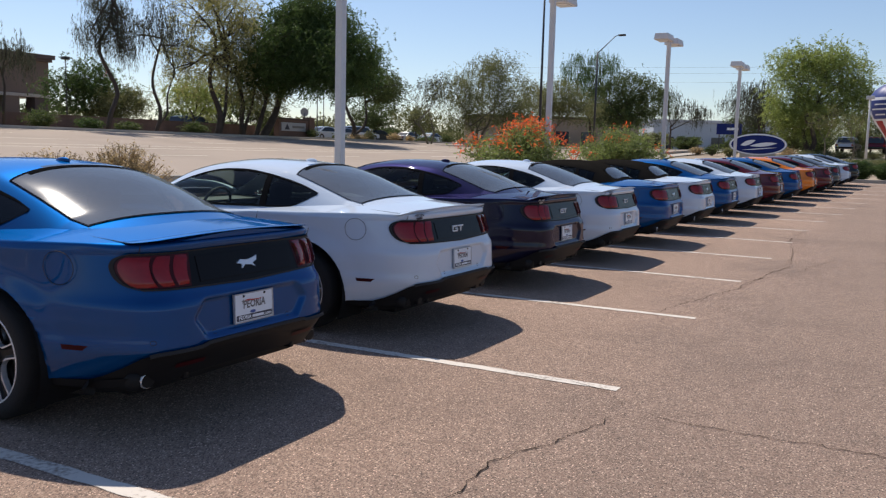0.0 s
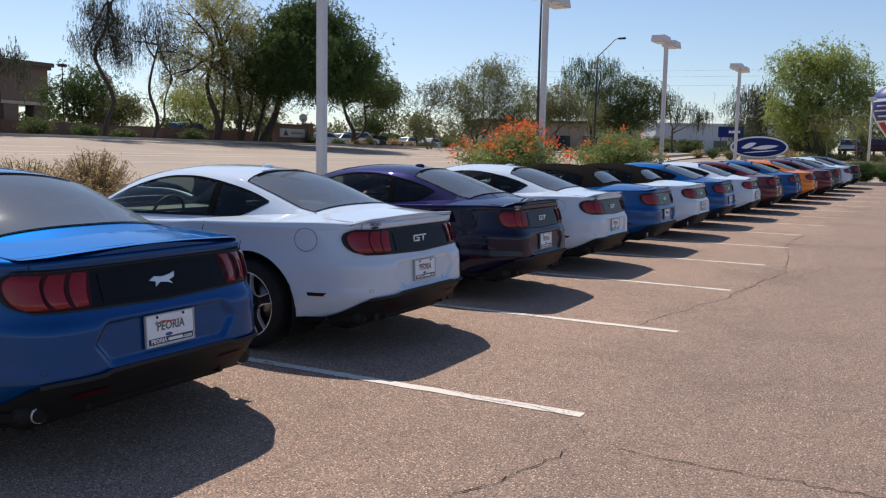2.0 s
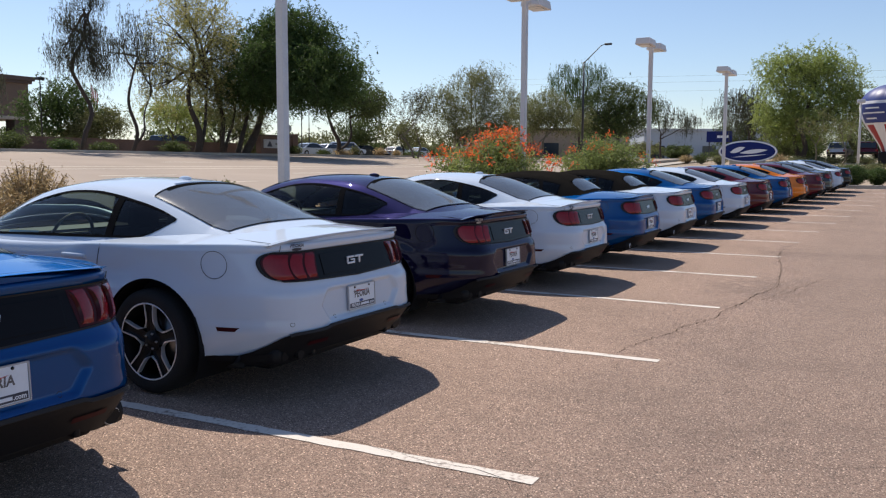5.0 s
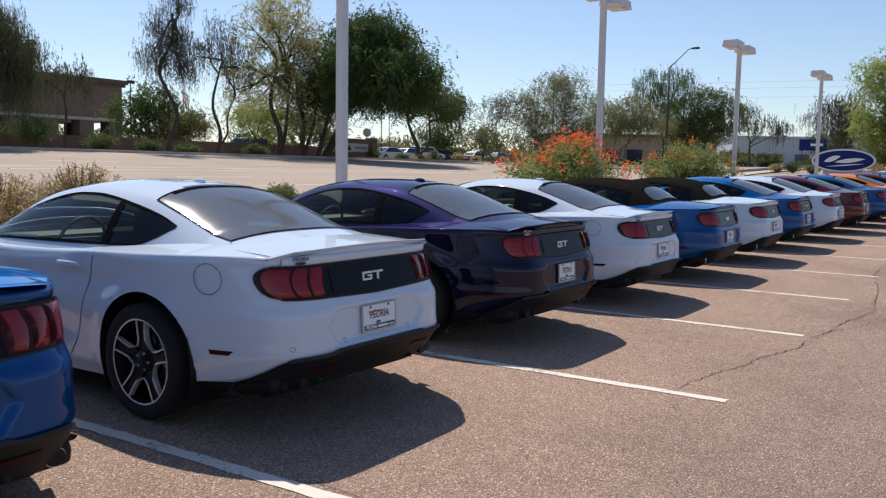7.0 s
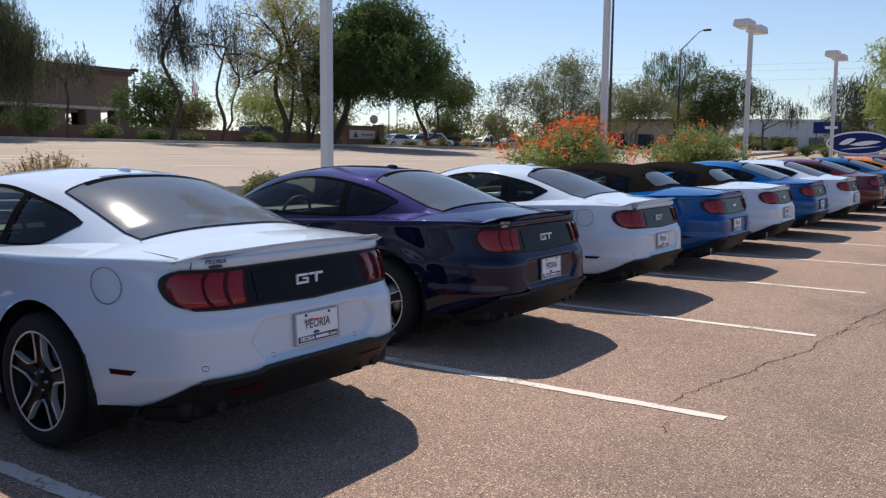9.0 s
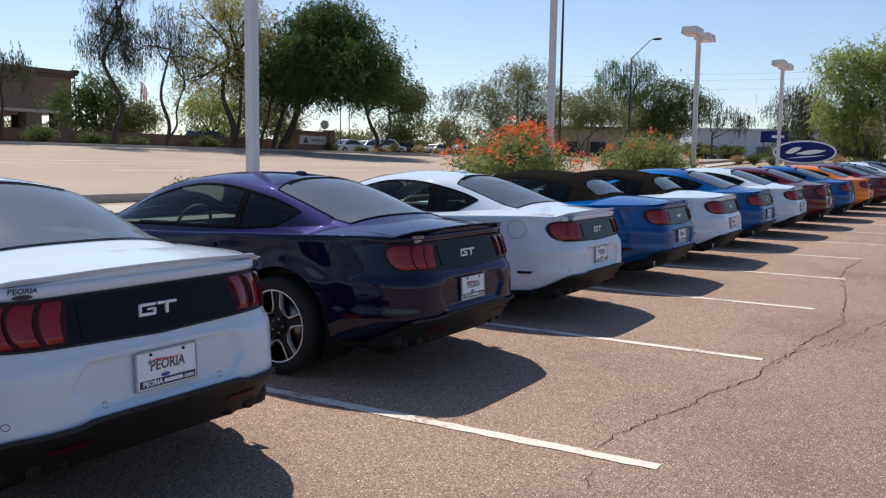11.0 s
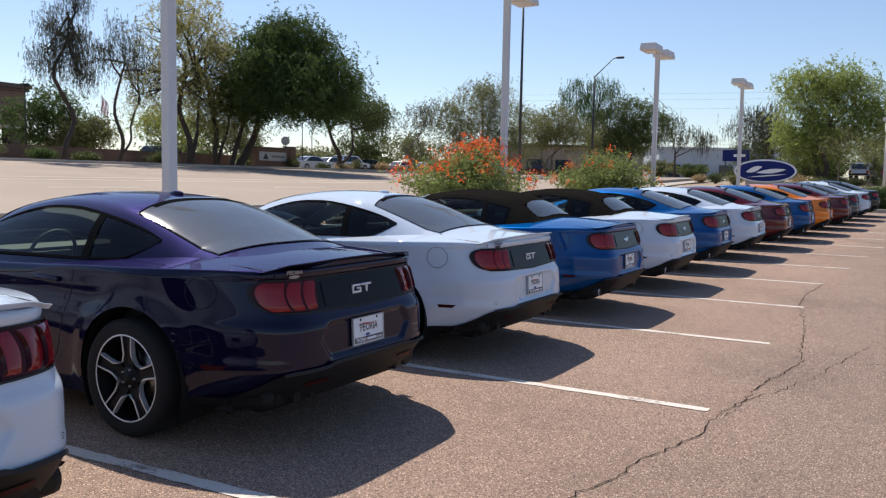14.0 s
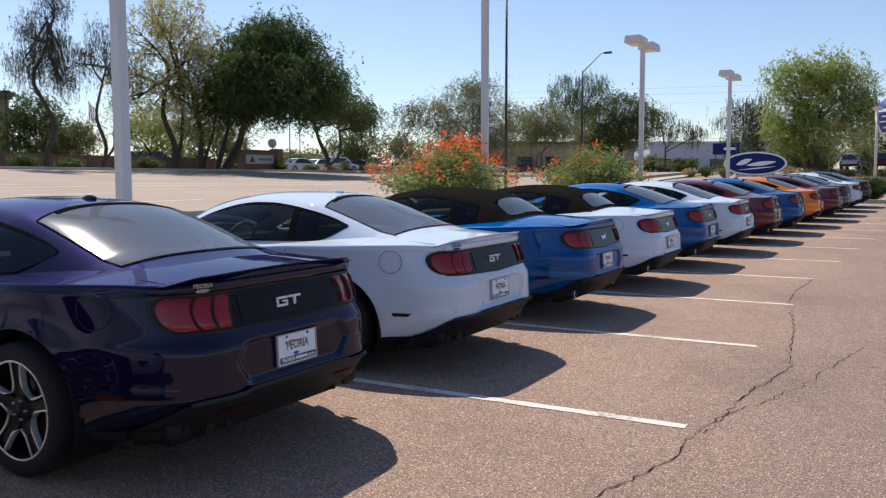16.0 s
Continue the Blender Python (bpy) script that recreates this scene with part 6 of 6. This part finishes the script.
for k, (z, y) in enumerate(((15.6, 142), (14.6, 142), (13.2, 143), (9.4, 190), (8.4, 190))):
    pts = [(-70 + 14 * i, y + 1.2 * i, z + 1.5 - 2.4 * math.sin(math.pi * i / 12) * 0.4) for i in range(13)]
    v, f = tube([(p[0], p[1], p[2]) for p in pts], [0.010] * 13, 5)
    tagged(link_mesh("power_line", v, f, MAT["pole_dark"]), "thin dark overhead power line across the sky", "power line", "power lines")


wood = thing("utility_pole", (-70, 142, ground_z(-70, 142)), "tall wooden utility pole far across the street", "utility pole")
v, f = tube([(0, 0, 0), (0, 0, 15.4)], [0.18, 0.12], 10)
link_mesh("shaft", v, f, MAT["bark"], wood, "weathered wooden shaft")
part("crossarm", boxed(((0.12, 2.4, 0.14), (0, 0.3, 13.0)), ((0.12, 2.4, 0.14), (0, 0.3, 14.2)), bevel=0.02), MAT["bark"], wood)


# ---- buildings and walls ----
def run_wall(name, x0, y0, x1, y1, h, t, mat, label):
    n = max(2, int(math.hypot(x1 - x0, y1 - y0) / 4))
    d = Vector((x1 - x0, y1 - y0)).normalized()
    nrm = Vector((-d.y, d.x)) * t / 2
    verts = []
    for k in range(n + 1):
        x, y = x0 + (x1 - x0) * k / n, y0 + (y1 - y0) * k / n
        z = ground_z(x, y)
        for s, hh in ((-1, -0.1), (-1, h), (-1.25, h), (-1.25, h + 0.08), (1.25, h + 0.08), (1.25, h), (1, h), (1, -0.1)):
            verts.append((x + nrm.x * s, y + nrm.y * s, z + hh))
    return tagged(link_mesh(name, verts, grid_faces(n + 1, 8), mat, smooth=False), label, "wall", kind="structure")


run_wall("wall_street", -50.2, -20, -50.2, 57.0, 0.98, 0.25, MAT["brick"], "low brown block wall with coping along the street")

shop = thing("shop_building", (-83.0, 60.5, 2.2), "two-tone brown stucco shop building with a dark cornice", "building")
part("wall", boxed(((22, 40, 4.1), (-11, -20.0, 6.05))), MAT["stucco"], shop, "brown upper stucco wall")
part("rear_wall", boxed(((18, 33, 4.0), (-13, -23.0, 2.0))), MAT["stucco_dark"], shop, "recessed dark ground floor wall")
part("cornice", boxed(((23, 41, 0.45), (-11, -20.0, 8.3))), MAT["stucco_dark"], shop, "dark cornice")
part("cornice_step", boxed(((22.6, 40.6, 0.3), (-11, -20.0, 7.92)), bevel=0.05), MAT["stucco_dark"], shop, "lower cornice step")
part("band", boxed(((22.3, 40.3, 0.35), (-11, -20.0, 4.05)), bevel=0.04), MAT["concrete"], shop, "pale stone band")
for x, y in ((-0.8, -0.9), (-8.0, -0.9), (-15.0, -0.9), *[(-0.8, yy) for yy in (-4.4, -8.5, -12.5, -17.0, -21.5, -26.0, -30.5, -35.0, -39.0)]):
    part("column", boxed(((1.6, 1.7, 3.9), (x, y, 1.95)), bevel=0.03), MAT["stucco"] if y < -3 else MAT["stucco_dark"], shop, "square stucco column")
for y in (-10.5, -14.8, -19.2, -23.8, -28.2, -32.8):
    part("window", boxed(((0.12, 2.4, 2.4), (-3.95, y, 1.9)), bevel=0.02), MAT["window_far"], shop, "dark shop window")
ware = thing("warehouse", (-29.0, 156.0, 2.2), "long pale blue-grey warehouse with a flat roof", "building", rz=29)
part("wall", boxed(((24, 16, 5.4), (0, 8, 2.7))), MAT["warehouse"], ware, "pale blue-grey wall")
part("parapet", boxed(((24.6, 16.6, 0.5), (0, 8, 5.6)), bevel=0.05), MAT["sign_grey"], ware, "grey parapet")
for k in range(5):
    part("window", boxed(((2.4, 0.15, 2.2), (-9.5 + 4.6 * k, -0.05, 1.7)), bevel=0.02), MAT["window_far"], ware, "dark bay door")
store = thing("store_building", (-47.0, 124.0, 2.3), "low beige store with a dark entrance behind trees", "building", rz=40)
part("wall", boxed(((26, 12, 4.6), (0, 6, 2.3))), MAT["dirt"], store, "beige stucco wall")
part("roof", boxed(((26.8, 12.8, 0.4), (0, 6, 4.7)), bevel=0.05), MAT["stucco_dark"], store, "dark flat roof edge")
for k in range(5):
    part("window", boxed(((2.4, 0.15, 2.2), (-9 + 4.5 * k, -0.05, 1.5)), bevel=0.02), MAT["window_far"], store, "dark window")


# ---- inflatable balloon ----
balloon = thing("inflatable_balloon", (0.25, 67.5, ground_z(0.25, 67.5)), "large inflatable balloon, blue dome over red and white stripes", "balloon")
BZ = [1.5, 2.2, 3.0, 3.9, 4.7, 5.4, 6.1, 6.7, 7.1, 7.3, 7.36]
BR = [0.95, 1.25, 1.75, 2.35, 2.72, 2.85, 2.72, 2.25, 1.55, 0.8, 0.02]


def gore(k, n, lo, hi, mat, name, label):
    verts, rows = [], []
    for z in np.linspace(lo, hi, 18):
        for j in range(5):
            a = 2 * math.pi * (k + j / 4) / n
            r = curve_at(z, BZ, BR) * (1 + 0.015 * math.sin(math.pi * j / 4))
            verts.append((0.82 * r * math.cos(a), 0.82 * r * math.sin(a), 0.85 + (z - 1.5) * 0.82))
    link_mesh(name, verts, grid_faces(18, 5), mat, balloon, label)


for k in range(16):
    gore(k, 16, 1.5, 3.9, MAT["flag_red" if k % 2 else "flag_white"], "stripe", "red gore" if k % 2 else "white gore")
    gore(k, 16, 3.9, 5.85, MAT["flag_white"], "gore", "white gore")
    gore(k, 16, 5.85, 7.36, MAT["flag_blue"], "dome_panel", "blue gore")
part("pedestal", boxed(((2.0, 2.0, 1.1), (0, 0, 0.43)), bevel=0.08), MAT["plastic"], balloon, "black pedestal")


def curved_banner(a0, a1, z0, z1, off, mat, name, label):
    verts = []
    for i in range(13):
        a = a0 + (a1 - a0) * i / 12
        for j in range(5):
            z = z0 + (z1 - z0) * j / 4
            r = curve_at(z, BZ, BR) + off
            verts.append((0.82 * r * math.cos(a), 0.82 * r * math.sin(a), 0.85 + (z - 1.5) * 0.82))
    link_mesh(name, verts, grid_faces(13, 5), mat, balloon, label)


curved_banner(-2.75, -1.72, 4.05, 5.6, 0.07, MAT["flag_blue"], "banner", "blue banner")
for z, a0, a1 in ((5.25, -2.5, -2.05), (4.85, -2.65, -1.9), (4.4, -2.55, -2.15)):
    curved_banner(a0, a1, z - 0.06, z + 0.06, 0.085, MAT["flag_white"], "banner_print", "white unreadable print")


# ---- other parked vehicles ----
def make_vehicle(name, x, y, rz, kind, mat, label):
    """A plain parked car, utility or pickup at a distance: body, glasshouse, windows, wheels, lamps."""
    tall = kind != "sedan"
    ob = thing(name, (x, y, ground_z(x, y)), label, "car" if kind != "pickup" else "truck", rz=rz)
    L, W = (5.6, 2.0) if kind == "pickup" else (4.8, 1.86)
    belt, top = (1.30, 2.12) if kind == "pickup" else ((1.02, 1.72) if tall else (0.92, 1.44))
    low = 0.42 if tall else 0.26

    def extrude(nm, prof, half, m, lab, tuck=0.0, parent=ob):
        n = len(prof)
        verts = [(px, s * (half - tuck * smooth_step(belt, top, pz)), pz) for s in (-1, 1) for px, pz in prof]
        faces = [tuple(range(n)), tuple(range(2 * n - 1, n - 1, -1))] + [(k, n + k, n + (k + 1) % n, (k + 1) % n) for k in range(n)]
        o = link_mesh(nm, verts, faces, m, parent, lab, smooth=False)
        bm = bmesh.new()
        bm.from_mesh(o.data)
        bmesh.ops.recalc_face_normals(bm, faces=bm.faces)
        bmesh.ops.bevel(bm, geom=list(bm.edges), offset=0.05, segments=2, affect="EDGES", profile=0.6)
        bm.to_mesh(o.data)
        bm.free()
        return o

    h = L / 2
    extrude("body", [(-h, low + 0.1), (-h + 0.1, belt - 0.05), (-h + 1.2, belt), (h - 1.3, belt), (h - 0.15, belt - 0.14), (h, low + 0.3), (h - 0.1, low), (-h + 0.15, low)], W / 2, mat, "painted body")
    if kind == "pickup":
        cabin_prof = [(-0.55, belt - 0.03), (-0.35, top - 0.08), (0.0, top), (0.9, top - 0.03), (1.45, belt - 0.03)]
        part("bed_rail", boxed(((2.1, 0.1, 0.2), (-1.7, 0.92, belt + 0.03)), ((2.1, 0.1, 0.2), (-1.7, -0.92, belt + 0.03)), ((0.1, 1.9, 0.24), (-2.7, 0, belt + 0.02)), bevel=0.03), mat, ob, "bed rails and tailgate top")
    elif kind == "utility":
        cabin_prof = [(-h + 0.15, belt - 0.03), (-h + 0.4, top - 0.05), (-h + 0.9, top), (0.5, top - 0.03), (1.35, belt - 0.03)]
    else:
        cabin_prof = [(-h + 0.75, belt - 0.03), (-h + 1.5, top - 0.06), (-0.3, top), (0.35, top - 0.05), (1.3, belt - 0.05)]
    extrude("cabin", cabin_prof, W / 2 - 0.06, mat, "painted cabin", 0.16)
    cx = sum(p[0] for p in cabin_prof) / len(cabin_prof)
    shrink = [(cx + (px - cx) * 0.86, belt + 0.03 + (pz - belt) * 0.82) for px, pz in cabin_prof]
    extrude("glasshouse", shrink, W / 2 - 0.035, MAT["window_far"], "dark side windows", 0.15)
    for end in (0, len(cabin_prof) - 1):
        a, b = cabin_prof[end], cabin_prof[1 if end == 0 else end - 1]
        s = -1 if end == 0 else 1
        verts = [(px + s * 0.02, yy * (W / 2 - 0.22), pz + 0.01) for px, pz, in ((a[0] * 0.9 + b[0] * 0.1, a[1] * 0.9 + b[1] * 0.1), (a[0] * 0.12 + b[0] * 0.88, a[1] * 0.12 + b[1] * 0.88)) for yy in (-1, 1)]
        link_mesh("screen", verts, [(0, 1, 3, 2)], MAT["window_far"], ob, "dark screen", smooth=False)
    r = 0.40 if tall else 0.33
    for wx in (-h + 0.98, h - 0.92):
        for s in (-1, 1):
            w = new("wheel")
            w.parent, w.location = ob, (wx, s * (W / 2 - 0.10), r)
            v, f = lathe([(r * 0.62, -0.12), (r * 0.9, -0.13), (r, -0.09), (r, 0.09), (r * 0.9, 0.13), (r * 0.62, 0.12)], "y", 24)
            link_mesh("tyre", v, f, MAT["rubber"], w)
            v, f = lathe([(0.01, s * 0.10), (r * 0.3, s * 0.09), (r * 0.62, s * 0.115), (r * 0.62, -s * 0.1)], "y", 20)
            link_mesh("rim", v, f, MAT["steel"], w, "grey alloy rim")
    for s in (-1, 1):
        part("tail_lamp", boxed(((0.06, 0.22, 0.40 if kind == "pickup" else 0.22 if tall else 0.14), (-h + 0.03, s * (W / 2 - 0.16), belt - 0.20)), bevel=0.02), MAT["lamp_red"], ob, "red tail lamp")
        part("headlamp", boxed(((0.08, 0.34, 0.14), (h - 0.10, s * (W / 2 - 0.26), belt - 0.24)), bevel=0.02), MAT["lens"], ob, "clear headlamp")
    part("bumper", boxed(((0.16, W - 0.1, 0.20), (-h + 0.02, 0, low + 0.14)), bevel=0.05), MAT["plastic"], ob, "dark bumper")
    return ob


make_vehicle("pickup_truck", 1.75, 47.8, 90, "pickup", MAT["paint_black"], "black pickup truck standing beyond the kerbed island")
make_vehicle("utility_car", -4.9, 99.0, 84, "utility", MAT["paint_silver"], "silver utility car parked under trees")
make_vehicle("utility_car", -2.3, 98.0, 92, "utility", MAT["paint_ruby"], "dark red utility car parked beyond the trees")
make_vehicle("utility_car", 0.6, 97.0, 95, "utility", MAT["paint_white"], "white utility car parked beyond a balloon")
for k, (x, y, rz, kind, mat) in enumerate(((-54, 72.5, 80, "sedan", "paint_white"), (-54.5, 76.5, 85, "sedan", "paint_silver"), (-55, 80.5, 85, "utility", "paint_white"), (-55.5, 84.8, 85, "sedan", "paint_grey"), (-55.5, 92.0, 85, "sedan", "paint_silver"), (-55, 97.0, 85, "sedan", "paint_white"), (-56.3, 55.8, 90, "utility", "paint_grey"), (-46, 100.0, 20, "sedan", "paint_white"), (-44, 108.0, 20, "sedan", "paint_ruby"))):
    make_vehicle("parked_car", x, y, rz, kind, MAT[mat], {"paint_white": "white", "paint_silver": "silver", "paint_grey": "dark grey", "paint_ruby": "dark red"}[mat] + " car parked in a lot across the street")


# ---- far flag ----
flag = thing("flagpole", (-160.0, 130.0, 2.3), "far flagpole with a striped flag hanging limp", "flagpole")
v, f = tube([(0, 0, 0), (0, 0, 17.0)], [0.12, 0.06], 8)
link_mesh("shaft", v, f, MAT["post"], flag, "pale metal shaft")
for k in range(7):
    rows = [(0.10 * math.sin(2.1 * k + q), 0.10 + 0.24 * (k + e) + 0.08 * math.sin(q * 1.3), 16.6 - 0.95 * q - 0.20 * (k + e)) for q in range(5) for e in (0, 1)]
    link_mesh("flag_stripe", rows, grid_faces(5, 2), MAT["flag_red" if k % 2 == 0 else "flag_white"], flag)
